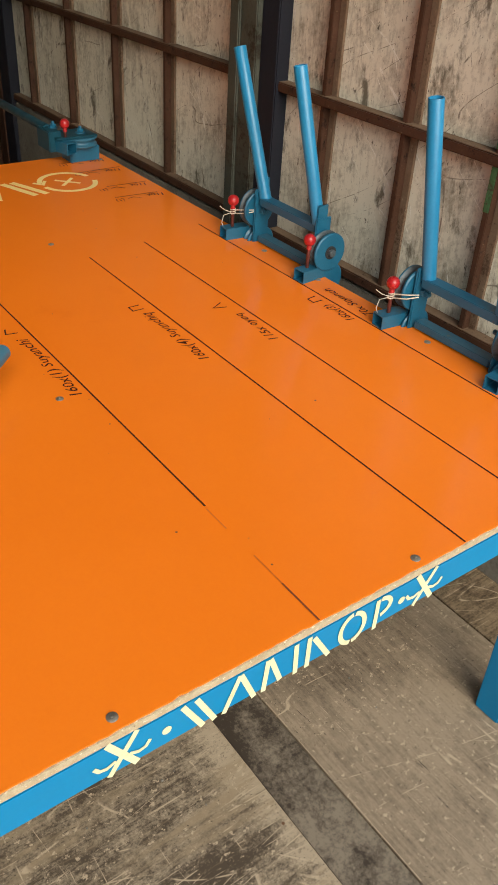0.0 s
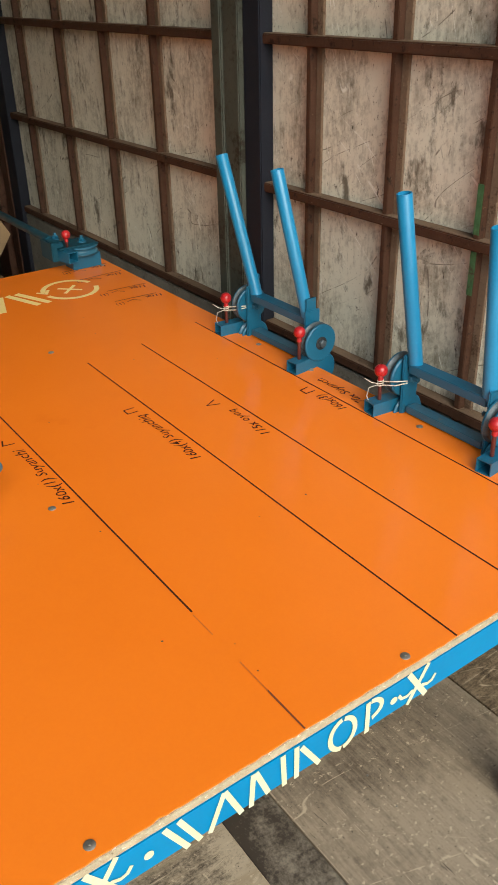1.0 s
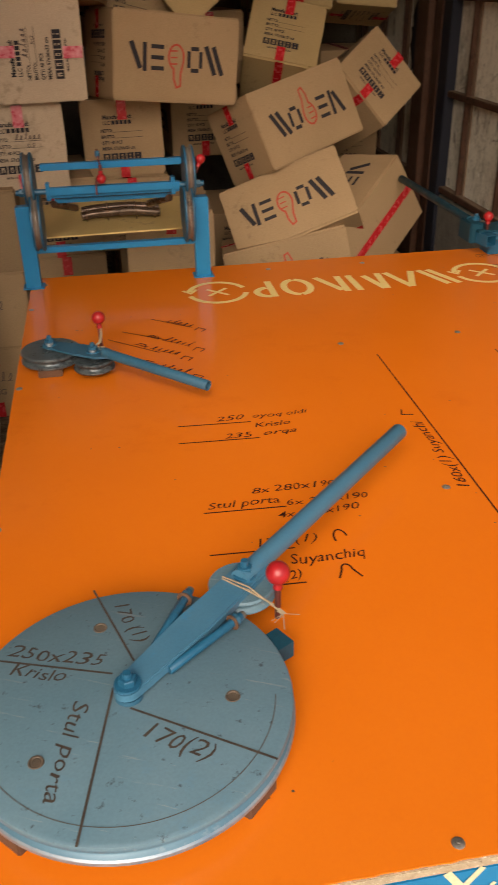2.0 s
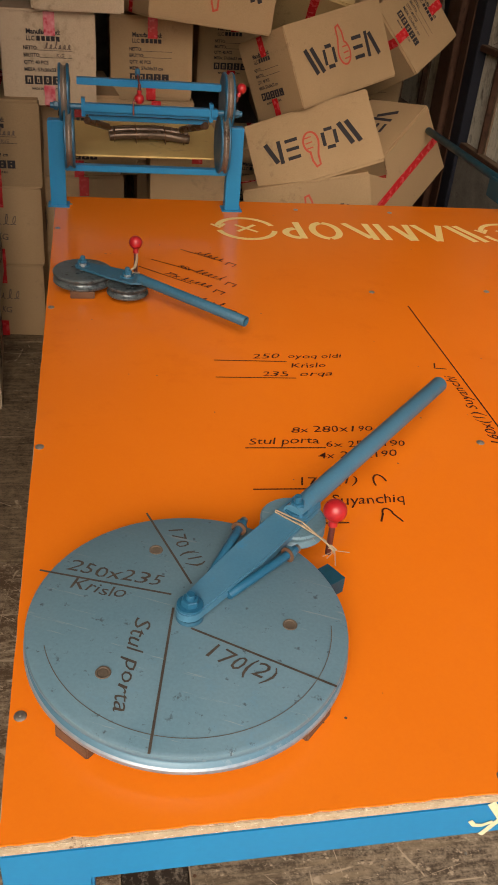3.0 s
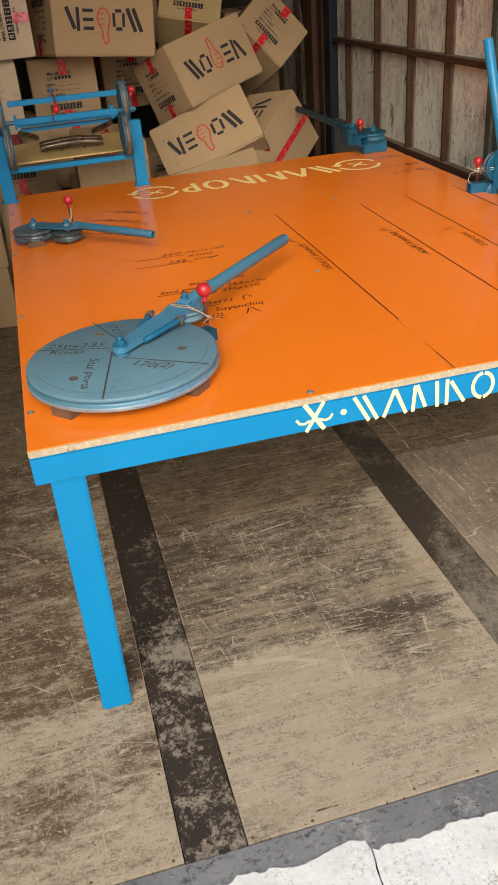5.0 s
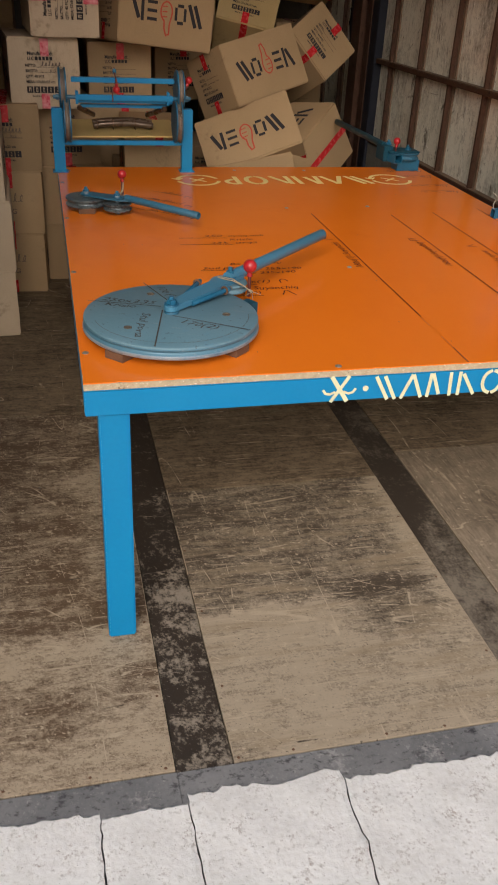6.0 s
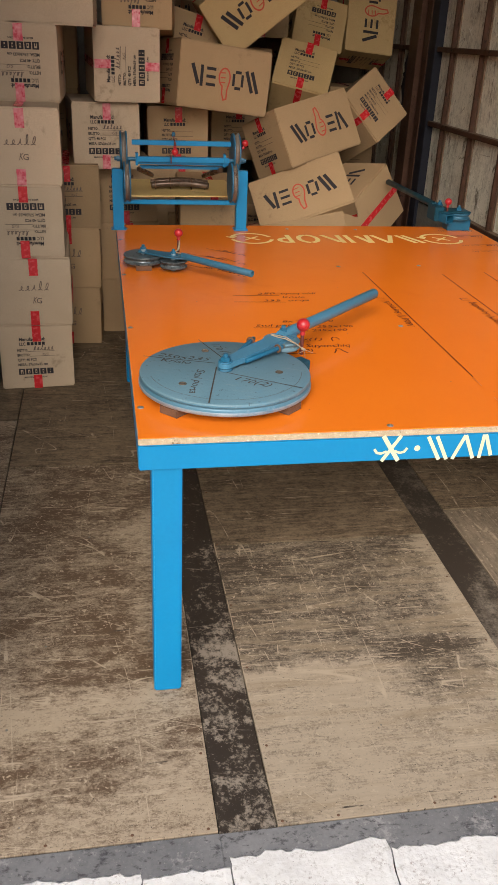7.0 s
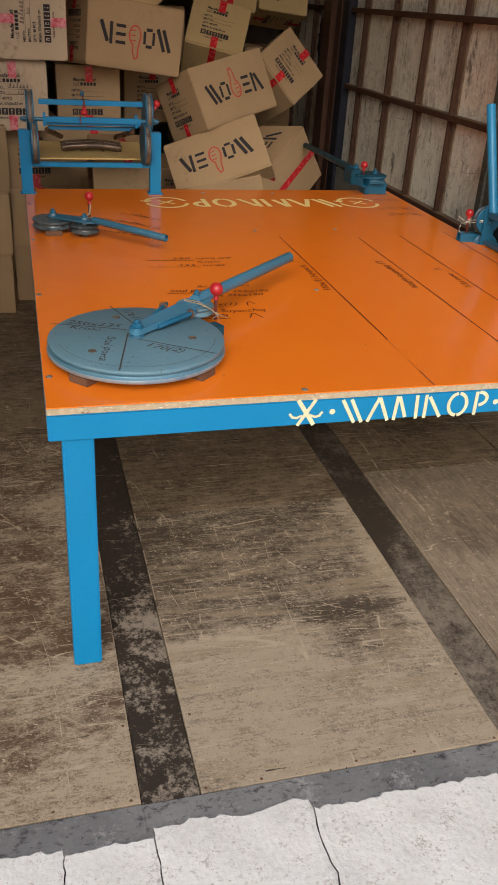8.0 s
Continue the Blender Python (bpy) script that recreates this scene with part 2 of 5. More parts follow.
REDPRINT = mat("red_box_print", (0.45, 0.06, 0.03), (0.5, 0.08, 0.04), 0.75, 0, 60, 0.6, 0.0, 200)
PEN = mat("brown_pen", (0.10, 0.07, 0.055), (0.14, 0.10, 0.08), 0.75, 0, 60, 0.6, 0.0, 200)
WALLLAYERS = (((3, 3, 2.4), 0.9), ((9, 9, 7), 0.9), ((50, 50, 9), 0.8), ((34, 34, 30), 0.7), ((120, 120, 60), 0.6), ((30, 30, 90), 0.4, (28, 0, 0)))
PANEL = worn("stained_white_board", (0.19, 0.157, 0.112), (0.685, 0.645, 0.540), WALLLAYERS, 0.385, 0.515, 0.78, bump=0.4,
             lines=(((0.24, 0.21, 0.17), (0.5, 0.5, 3), 0.002, (30, 0, 0)), ((0.80, 0.78, 0.71), (0.7, 0.7, 6), 0.003, (-40, 0, 0)), ((0.22, 0.19, 0.155), (3.5, 3.5, 0.4), 0.002, (8, 0, 0)), ((0.80, 0.78, 0.71), (4, 4, 0.7), 0.0025, (15, 0, 0))),
             specks=(((0.13, 0.11, 0.085), (60, 60, 26), 0.63, 0.69), ((0.17, 0.148, 0.115), (13, 13, 6), 0.58, 0.67), ((0.15, 0.13, 0.10), (150, 150, 90), 0.62, 0.68)))
RUSTLIGHT = mat("pale_rusty_flange", (0.135, 0.086, 0.055), (0.21, 0.145, 0.10), 0.7, 0.1, 14, 0.6, 0.3, 120, stain=(0.07, 0.038, 0.024), stain_size=9, stain_at=0.56, streak=(((0.30, 0.22, 0.15), (90, 90, 30), 0.62, 0.68),))
BROWN = mat("rusty_brown_frame", (0.050, 0.024, 0.015), (0.086, 0.042, 0.027), 0.5, 0.1, 14, 0.6, 0.3, 120, stain=(0.105, 0.058, 0.034), stain_size=9, stain_at=0.60, stain_soft=0.2, streak=(((0.24, 0.17, 0.11), (70, 70, 160), 0.65, 0.70), ((0.014, 0.008, 0.006), (40, 30, 30), 0.57, 0.66)))
GREYPOST = mat("grey_green_post", (0.052, 0.056, 0.046), (0.088, 0.09, 0.074), 0.55, 0.1, 5, 0.6, 0.2, 120, stain=(0.03, 0.025, 0.018), stain_size=6, stain_at=0.52)
NAVY = mat("dark_navy_post", (0.012, 0.014, 0.022), (0.02, 0.021, 0.03), 0.5, 0.1, 5, 0.6, 0.1, 120)
GREEN = mat("green_paint_mark", (0.022, 0.075, 0.024), (0.07, 0.16, 0.065), 0.7, 0, 30, 0.35, 0.1, 120, stain=(0.04, 0.022, 0.014), stain_size=14, stain_at=0.56)
FLOORLAYERS = (((2.6, 2.6, 1), 0.8), ((8, 10, 1), 0.9), ((24, 30, 1), 0.6), ((3.5, 70, 1), 1.0), ((9, 26, 1), 0.6), ((55, 65, 1), 1.2), ((14, 170, 1), 1.0), ((170, 190, 1), 1.2))
SMOOTHLAYERS = (((3, 3.5, 1), 0.8), ((9, 11, 1), 0.7), ((4, 50, 1), 0.6), ((10, 28, 1), 0.7), ((16, 150, 1), 0.8), ((50, 60, 1), 1.0), ((170, 190, 1), 1.2))
LONGLAYERS = (((2.6, 2.6, 1), 0.8), ((10, 8, 1), 0.8), ((30, 24, 1), 0.6), ((70, 3.5, 1), 1.0), ((26, 8, 1), 0.6), ((65, 55, 1), 0.8), ((170, 14, 1), 1.0), ((190, 170, 1), 0.8))
PALE = (0.41, 0.325, 0.228)
FLOORLINES = ((PALE, (0.35, 2.6, 1), 0.0022, 12), (PALE, (3.2, 0.3, 1), 0.002, -3), (PALE, (0.3, 2.2, 1), 0.0012, 40), (PALE, (0.4, 5, 1), 0.0030, -9), (PALE, (0.5, 9, 1), 0.005, 2))
FLECKS = ((PALE, (60, 75, 1), 0.60, 0.64), ((0.045, 0.033, 0.023), (130, 170, 1), 0.635, 0.67), ((0.06, 0.045, 0.032), (7, 60, 1), 0.66, 0.70))
RUBS = ((PALE, (5, 90, 1), 0.61, 0.67), (PALE, (60, 4, 1), 0.65, 0.70), (PALE, (2.5, 30, 1), 0.66, 0.72))
PLY = worn("worn_plywood_floor", (0.10, 0.075, 0.052), (0.285, 0.222, 0.157), LONGLAYERS, 0.385, 0.525, specks=FLECKS[:2] + (((0.05, 0.038, 0.028), (60, 7, 1), 0.65, 0.69),), lines=FLOORLINES[:3], patch=(((1.55, 0.42), (0.30, 0.16), -0.05, False), ((1.45, 0.95), (0.5, 0.5), -0.03, False)))
PLYMID = worn("worn_plywood_middle", (0.070, 0.052, 0.036), (0.355, 0.283, 0.200), SMOOTHLAYERS, 0.390, 0.500, specks=FLECKS + RUBS, lines=FLOORLINES, patch=(((0.66, 0.43), (0.40, 0.36), -0.075, True), ((0.90, 0.02), (0.17, 0.14), -0.055, False), ((0.38, 0.50), (0.10, 0.50), -0.02, False)), tint=((0.27, 0.205, 0.132), (3, 22, 1), 0.50, 0.66))
SIDELAYERS = (((2, 3, 1), 1.0), ((7, 12, 1), 1.0), ((24, 60, 1), 1.0), ((120, 150, 1), 1.0), ((320, 320, 1), 0.6))
# side panel: the patch further in holds real wear and the light's falloff
PLYLEFT = worn("worn_shaded_plywood_side", (0.100, 0.064, 0.038), (0.360, 0.283, 0.196), SIDELAYERS, 0.425, 0.520, specks=FLECKS + RUBS, lines=FLOORLINES, patch=(((-0.22, 0.95), (0.62, 0.86), -0.045, True), ((-0.30, -0.25), (0.5, 0.16), -0.02, False)))
SPLINTER = mat("splintered_wood", (0.25, 0.185, 0.12), (0.40, 0.315, 0.22), 0.85, 0, 30, 0.6, 0.2, 200)
# deeper sheets: browner plywood, with the shade under the table in its tone
PLYDEEP = worn("shaded_brown_plywood", (0.042, 0.029, 0.018), (0.235, 0.172, 0.108), FLOORLAYERS, 0.43, 0.54, lines=FLOORLINES[:3], specks=RUBS[:1])
# both strips turn darker from about the table's front edge inwards
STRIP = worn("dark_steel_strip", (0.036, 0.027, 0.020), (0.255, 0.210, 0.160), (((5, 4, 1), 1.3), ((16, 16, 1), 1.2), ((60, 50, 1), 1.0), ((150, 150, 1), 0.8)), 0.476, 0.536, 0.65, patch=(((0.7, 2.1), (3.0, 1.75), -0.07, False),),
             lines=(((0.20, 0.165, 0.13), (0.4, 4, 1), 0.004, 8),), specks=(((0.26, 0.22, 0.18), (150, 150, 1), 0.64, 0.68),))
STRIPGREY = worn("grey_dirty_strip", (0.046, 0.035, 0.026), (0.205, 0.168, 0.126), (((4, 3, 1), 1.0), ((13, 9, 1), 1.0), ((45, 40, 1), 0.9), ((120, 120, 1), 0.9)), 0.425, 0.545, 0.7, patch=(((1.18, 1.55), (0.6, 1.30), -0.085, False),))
SILL = mat("grey_steel_sill", (0.12, 0.118, 0.118), (0.215, 0.208, 0.202), 0.62, 0.0, 5, 0.45, 0.3, 90, stain=(0.29, 0.275, 0.26), stain_size=7, stain_at=0.58, stain_soft=0.1, streak=(((0.05, 0.045, 0.047), (40, 60, 1), 0.55, 0.66), ((0.30, 0.28, 0.26), (120, 120, 1), 0.62, 0.67), ((0.035, 0.032, 0.035), (11, 17, 1), 0.58, 0.66)))
WHITE = mat("white_painted_concrete", (0.60, 0.575, 0.54), (0.75, 0.725, 0.69), 0.85, 0, 8, 0.5, 0.9, 70, stain=(0.40, 0.35, 0.31), stain_size=16, stain_at=0.58, stain_soft=0.09, streak=(((0.47, 0.44, 0.40), (60, 60, 1), 0.56, 0.66), ((0.22, 0.195, 0.17), (75, 75, 1), 0.655, 0.675), ((0.16, 0.14, 0.125), (190, 190, 1), 0.655, 0.685), ((0.42, 0.22, 0.18), (40, 40, 1), 0.70, 0.72)))
PLINTH = mat("grey_concrete_plinth", (0.135, 0.122, 0.102), (0.22, 0.202, 0.175), 0.85, 0, 8, 0.4, 0.6, 80, stain=(0.075, 0.065, 0.052), stain_size=9, stain_at=0.56, stain_soft=0.2)
EARTH = mat("grey_concrete_yard", (0.17, 0.16, 0.148), (0.23, 0.22, 0.205), 0.9, 0, 1, 0.6, 0.3, 30)
STRING = mat("pale_string", (0.28, 0.215, 0.135), (0.38, 0.30, 0.20), 0.85, 0, 60, 0.6, 0.2, 300)
PALESTRING = mat("white_string", (0.50, 0.45, 0.37), (0.62, 0.57, 0.48), 0.85, 0, 60, 0.6, 0.2, 300)
ROOF = mat("unseen_ceiling_grey", (0.20, 0.195, 0.18), (0.26, 0.25, 0.235), 0.7, 0.1, 2, 0.6, 0.1, 60)
HANDLEBROWN = mat("brown_varnished_tube", (0.055, 0.028, 0.016), (0.10, 0.055, 0.03), 0.3, 0.1, 12, 0.6, 0.1, 160)
TUBEBROWN = mat("glossy_brown_tube", (0.10, 0.062, 0.042), (0.17, 0.115, 0.08), 0.25, 0.4, 12, 0.6, 0.1, 160)
# black for the shade in the recess round the axle nuts
RECESSBLACK = mat("recess_shade_black", (0.01, 0.01, 0.012), (0.02, 0.02, 0.022), 0.8, 0, 20, 0.6, 0.0, 100)

for dull in (DARKTEAL, NAVY, BROWN, GREYPOST, RUSTLIGHT, STRIP, CARD, CARDPALE, CARDSUNLIT, PANEL, PLINTH, RUST, STRIPGREY, PLY, PLYMID, PLYLEFT, PLYDEEP):
    dull.node_tree.nodes["Principled BSDF"].inputs["Specular IOR Level"].default_value = 0.2
for ink in (INK, DISCINK, PRINT):
    ink.node_tree.nodes["Principled BSDF"].inputs["Specular IOR Level"].default_value = 0.12
ORANGE.node_tree.nodes["Principled BSDF"].inputs["Specular IOR Level"].default_value = 0.43
BLUE.node_tree.nodes["Principled BSDF"].inputs["Specular IOR Level"].default_value = 0.3


# ---- mesh helpers ----
def mesh_of(name, bm, material, smooth=False):
    me = bpy.data.meshes.new(name)
    bm.to_mesh(me)
    bm.free()
    me.materials.append(material)
    if smooth:
        for f in me.polygons:
            f.use_smooth = True
        me.set_sharp_from_angle(angle=radians(40))
    return me


def part(name, bm, material, parent=None, label="", m=None, smooth=False):
    """Links a bmesh as one mesh object, under a thing or a part when a parent is given."""
    ob = new(name, mesh_of(name, bm, material, smooth))
    if parent is not None:
        ob.parent = parent
    if m is not None:
        ob.matrix_basis = m
    return tagged(ob, label)


def shared(name, me, parent, m=None, label=""):
    ob = new(name, me)
    ob.parent = parent
    if m is not None:
        ob.matrix_basis = m
    return tagged(ob, label)


def thing(name, m, label, category, group="", kind=""):
    ob = new(name)
    ob.empty_display_size = 0.05
    ob.matrix_basis = m
    return tagged(ob, label, category, group, kind)


def box(bm, x0, x1, y0, y1, z0, z1, bevel=0.0, m=None):
    vs = bmesh.ops.create_cube(bm, size=1)["verts"]
    mid = Vector(((x0 + x1) / 2, (y0 + y1) / 2, (z0 + z1) / 2))
    for v in vs:
        v.co = Vector((v.co.x * (x1 - x0), v.co.y * (y1 - y0), v.co.z * (z1 - z0))) + mid
    if bevel:
        edges = list({e for v in vs for e in v.link_edges})
        made = bmesh.ops.bevel(bm, geom=edges, offset=bevel, segments=2, affect="EDGES", clamp_overlap=True)
        vs = list({v for f in made["faces"] for v in f.verts} | {v for v in vs if v.is_valid})
    if m is not None:
        for v in vs:
            v.co = m @ v.co
    return bm


def block(x0, x1, y0, y1, z0, z1, bevel=0.002, m=None):
    return box(bmesh.new(), x0, x1, y0, y1, z0, z1, bevel, m)


def lathe(profile, steps=48, m=None, bm=None):
    """Turns (radius, height) pairs about z; a profile that ends on radius 0 is closed there."""
    bm = bm or bmesh.new()
    rings = []
    for r, z in profile:
        if r == 0:
            rings.append([bm.verts.new((0, 0, z))])
        else:
            rings.append([bm.verts.new((r * math.cos(2 * math.pi * k / steps), r * math.sin(2 * math.pi * k / steps), z)) for k in range(steps)])
    made = [v for ring in rings for v in ring]
    for p, q in zip(rings, rings[1:]):
        for k in range(steps):
            j = (k + 1) % steps
            if len(p) == 1 and len(q) == 1:
                continue
            if len(p) == 1:
                bm.faces.new((p[0], q[k], q[j]))
            elif len(q) == 1:
                bm.faces.new((p[k], q[0], p[j]))
            else:
                bm.faces.new((p[k], q[k], q[j], p[j]))
    bmesh.ops.recalc_face_normals(bm, faces=bm.faces)
    if m is not None:
        for v in made:
            v.co = m @ v.co
    return bm


def along(a, b):
    """The pose at a whose z axis points to b."""
    a, b = Vector(a), Vector(b)
    return Matrix.Translation(a) @ (b - a).to_track_quat("Z", "Y").to_matrix().to_4x4()


def rod(a, b, r, steps=20, bm=None, hollow=0.0):
    n = (Vector(b) - Vector(a)).length
    if hollow:
        prof = [(hollow, n * 0.75), (hollow, n), (r - 0.0006, n), (r, n - 0.001), (r, 0), (0, 0)]
        prof = [(0, n * 0.75)] + prof
    else:
        prof = [(0, n), (r * 0.93, n), (r, n - r * 0.1), (r, r * 0.1), (r * 0.93, 0), (0, 0)]
    return lathe(prof, steps, along(a, b), bm)


def hexagon(r, h, m, bm=None):
    return lathe([(0, h), (r * 0.9, h), (r, h - r * 0.1), (r, 0), (0, 0)], 6, m, bm)


def wire(points, r, bm=None, steps=6):
    """A bent round strand through points, as one tube."""
    bm = bm or bmesh.new()
    pts = [Vector(p) for p in points]
    rings = []
    for k, p in enumerate(pts):
        d = (pts[min(k + 1, len(pts) - 1)] - pts[max(k - 1, 0)]).normalized()
        q = d.to_track_quat("Z", "Y").to_matrix()
        rings.append([bm.verts.new(p + q @ Vector((r * math.cos(2 * math.pi * s / steps), r * math.sin(2 * math.pi * s / steps), 0))) for s in range(steps)])
    for a, c in zip(rings, rings[1:]):
        turn = min(range(steps), key=lambda o: sum((a[s].co - c[(s + o) % steps].co).length for s in range(steps)))
        for s in range(steps):
            j = (s + 1) % steps
            bm.faces.new((a[s], a[j], c[(j + turn) % steps], c[(s + turn) % steps]))
    bm.faces.new(rings[0][::-1]), bm.faces.new(rings[-1])
    bmesh.ops.recalc_face_normals(bm, faces=bm.faces)
    return bm


def flat(bm, pts, z=0.0, m=None):
    """A flat patch from a ring of (u, v) in the plane z."""
    vs = [bm.verts.new((u, v, z)) for u, v in pts]
    f = bm.faces.new(vs)
    f.normal_update()
    if f.normal.z < 0:
        f.normal_flip()
    if m is not None:
        for v in vs:
            v.co = m @ v.co
    return bm


def split_parts(name, bm, material, parent):
    """Links every separate piece of a bmesh as a part of its own."""
    bm.verts.index_update()
    left = set(bm.faces)
    while left:
        todo, piece = [left.pop()], []
        while todo:
            f = todo.pop()
            piece.append(f)
            for v in f.verts:
                for g in v.link_faces:
                    if g in left:
                        left.discard(g)
                        todo.append(g)
        one, made = bmesh.new(), {}
        for f in piece:
            for v in f.verts:
                if v not in made:
                    made[v] = one.verts.new(v.co)
            one.faces.new([made[v] for v in f.verts])
        part(name, one, material, parent)
    bm.free()


LIFT = [0]


def stroke(bm, pts, w, m=None):
    """A flat pen stroke of width w along (u, v) points, one ribbon that rises by a hair on its way."""
    line = [Vector(p) for k, p in enumerate(pts) if k == 0 or (Vector(p) - Vector(pts[k - 1])).length > 1e-6]
    edge = []
    for k, p in enumerate(line):
        before = (p - line[k - 1]).normalized() if k else (line[1] - p).normalized()
        after = (line[k + 1] - p).normalized() if k + 1 < len(line) else before
        d = (before + after)
        d = d.normalized() if d.length > 0.3 else after
        side = Vector((-d.y, d.x)) * min(w / 2 / max(abs(d.dot(after)), 0.55), w * 0.8)
        end = d * w * 0.25 * (-1 if k == 0 else 1 if k + 1 == len(line) else 0)
        LIFT[0] = (LIFT[0] + 1) % 64
        z = LIFT[0] * 1.2e-5
        edge.append([bm.verts.new((p.x + end.x + s * side.x, p.y + end.y + s * side.y, z)) for s in (1, -1)])
    for a, c in zip(edge, edge[1:]):
        f = bm.faces.new((a[0], a[1], c[1], c[0]))
        f.normal_update()
        if f.normal.z < 0:
            f.normal_flip()
    if m is not None:
        for pair in edge:
            for v in pair:
                v.co = m @ v.co
    return bm


def arc(cx, cy, rx, ry, a0, a1, n=14):
    return [(cx + rx * math.cos(radians(a0 + (a1 - a0) * k / n)), cy + ry * math.sin(radians(a0 + (a1 - a0) * k / n))) for k in range(n + 1)]


def scribble(bm, u0, u1, v, h, w, rng, m=None):
    """Unreadable handwriting: a wavering pen line of the length and height of the words."""
    letters = max(3, int((u1 - u0) / (h * 0.75)))
    wide = (u1 - u0) / letters
    for k in range(letters):
        tall, loop, lean = rng.uniform(0.55, 1.0) * h * (1.35 if rng.random() < 0.2 else 0.8), rng.uniform(0.10, 0.34), rng.uniform(0.1, 0.3)
        n = 9
        pts = []
        for q in range(n + 1):
            f = q / n
            y = tall * (0.5 - 0.5 * math.cos(2 * math.pi * f)) * (1 - 0.25 * math.sin(3 * math.pi * f))
            pts.append((u0 + wide * (k + 0.12 + 0.72 * f + loop * math.sin(2 * math.pi * f)) + lean * y, v + y))
        stroke(bm, pts, w, m)
    return bm


def text_into(bm, body, u, v, height, width=0.0, slant=0.0, weight=0.0, m=None, shaky=0.0):
    """Adds words in the built-in font to bm, from (u, v) on the baseline; width, when given, stretches them to that length."""
    cu = bpy.data.curves.new("words", "FONT")
    cu.body, cu.size, cu.shear, cu.offset, cu.resolution_u = body, 1.0, slant, weight, 2
    ob = new("words", cu)
    bpy.context.view_layer.update()
    me = bpy.data.meshes.new_from_object(ob.evaluated_get(bpy.context.evaluated_depsgraph_get()))
    bpy.data.objects.remove(ob)
    bpy.data.curves.remove(cu)
    span = max((p.co.x for p in me.vertices), default=1) or 1
    sy = height / 0.73
    sx = width / span if width else sy
    def pen(p):
        x, y = p.co.x, p.co.y
        q = Vector((x * 0.9 + v * 40, y * 0.6, u * 30))
        return x + shaky * noise.noise(q * 1.7 + Vector((3, 9, 1))), y * (1 + shaky * noise.noise(q * 0.8)) + shaky * (noise.noise(q) + 0.4 * noise.noise(q * 3.1))

    vs = [bm.verts.new((px * sx + u, py * sy + v, 0)) for px, py in map(pen, me.vertices)]
    for f in me.polygons:
        try:
            bm.faces.new([vs[k] for k in f.vertices])
        except ValueError:
            pass
    if m is not None:
        for p in vs:
            p.co = m @ p.co
    bpy.data.meshes.remove(me)
    return bm


# ---- the room ----
XL, XR, Y0, Y1, TOPZ = -0.63, 2.16, -0.50, 5.7, 3.7
RAILS = (0.715, 1.205, 1.655, 2.105, 2.555, 3.005, 3.455)
floor = part("floor", block(XL - 0.1, XR + 0.1, Y0 - 0.06, Y1, -0.12, -0.012, 0), STRIP)
tagged(floor, "worn plywood floor between dark steel strips", "floor", kind="structure")
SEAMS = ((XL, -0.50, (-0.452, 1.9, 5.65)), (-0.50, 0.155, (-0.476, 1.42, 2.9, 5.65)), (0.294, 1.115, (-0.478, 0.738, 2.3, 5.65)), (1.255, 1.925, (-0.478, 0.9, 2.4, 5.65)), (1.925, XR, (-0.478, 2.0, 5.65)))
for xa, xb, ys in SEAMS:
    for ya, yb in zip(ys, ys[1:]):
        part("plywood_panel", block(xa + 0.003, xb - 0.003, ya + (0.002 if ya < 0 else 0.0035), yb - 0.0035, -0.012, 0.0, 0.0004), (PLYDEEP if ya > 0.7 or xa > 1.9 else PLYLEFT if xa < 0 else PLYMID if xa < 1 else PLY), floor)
for xa, xb in ((0.155, 0.294), (1.115, 1.255)):
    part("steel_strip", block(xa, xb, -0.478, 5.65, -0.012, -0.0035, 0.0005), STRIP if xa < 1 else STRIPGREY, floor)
part("steel_sill", block(XL, -0.5005, -0.60, -0.4535, -0.02, -0.0008, 0.001), SILL, floor)
part("steel_sill", block(-0.50, 0.155, -0.60, -0.4785, -0.02, -0.0008, 0.001), SILL, floor)
# splintered pale edges of the front panels along the steel strips
rng = random.Random(12)
for x, side in ((0.152, -1), (0.297, 1), (1.112, -1), (1.258, 1)):
    y = -0.46
    while y < 0.7:
        run = rng.uniform(0.03, 0.16)
        part("splintered_edge", block(*sorted((x + side * 0.0002, x + side * rng.uniform(0.002, 0.0045))), y, y + run, -0.004, 0.0005, 0.0002), SPLINTER, floor)
        y += run + rng.uniform(0.0, 0.09)
part("steel_sill", block(0.1555, XR, -0.60, -0.480, -0.02, -0.0008, 0.001), SILL, floor)
rng = random.Random(4)
nail = lathe([(0, 0.0014), (0.003, 0.001), (0.0042, 0), (0, 0)], 8)
nail_mesh = mesh_of("nail", nail, RUST)
for x in (0.31, 0.45, 0.70, 0.86, 1.09, 0.13, -0.05, -0.25):
    shared("nail", nail_mesh, floor, pose(x, -0.462 + rng.uniform(-0.006, 0.006), 0))
for x in (0.312, 1.095, 0.138):
    for y in (-0.2, 0.1, 0.42, 0.7, 1.1):
        shared("nail", nail_mesh, floor, pose(x + rng.uniform(-0.006, 0.006), y + rng.uniform(-0.05, 0.05), 0))


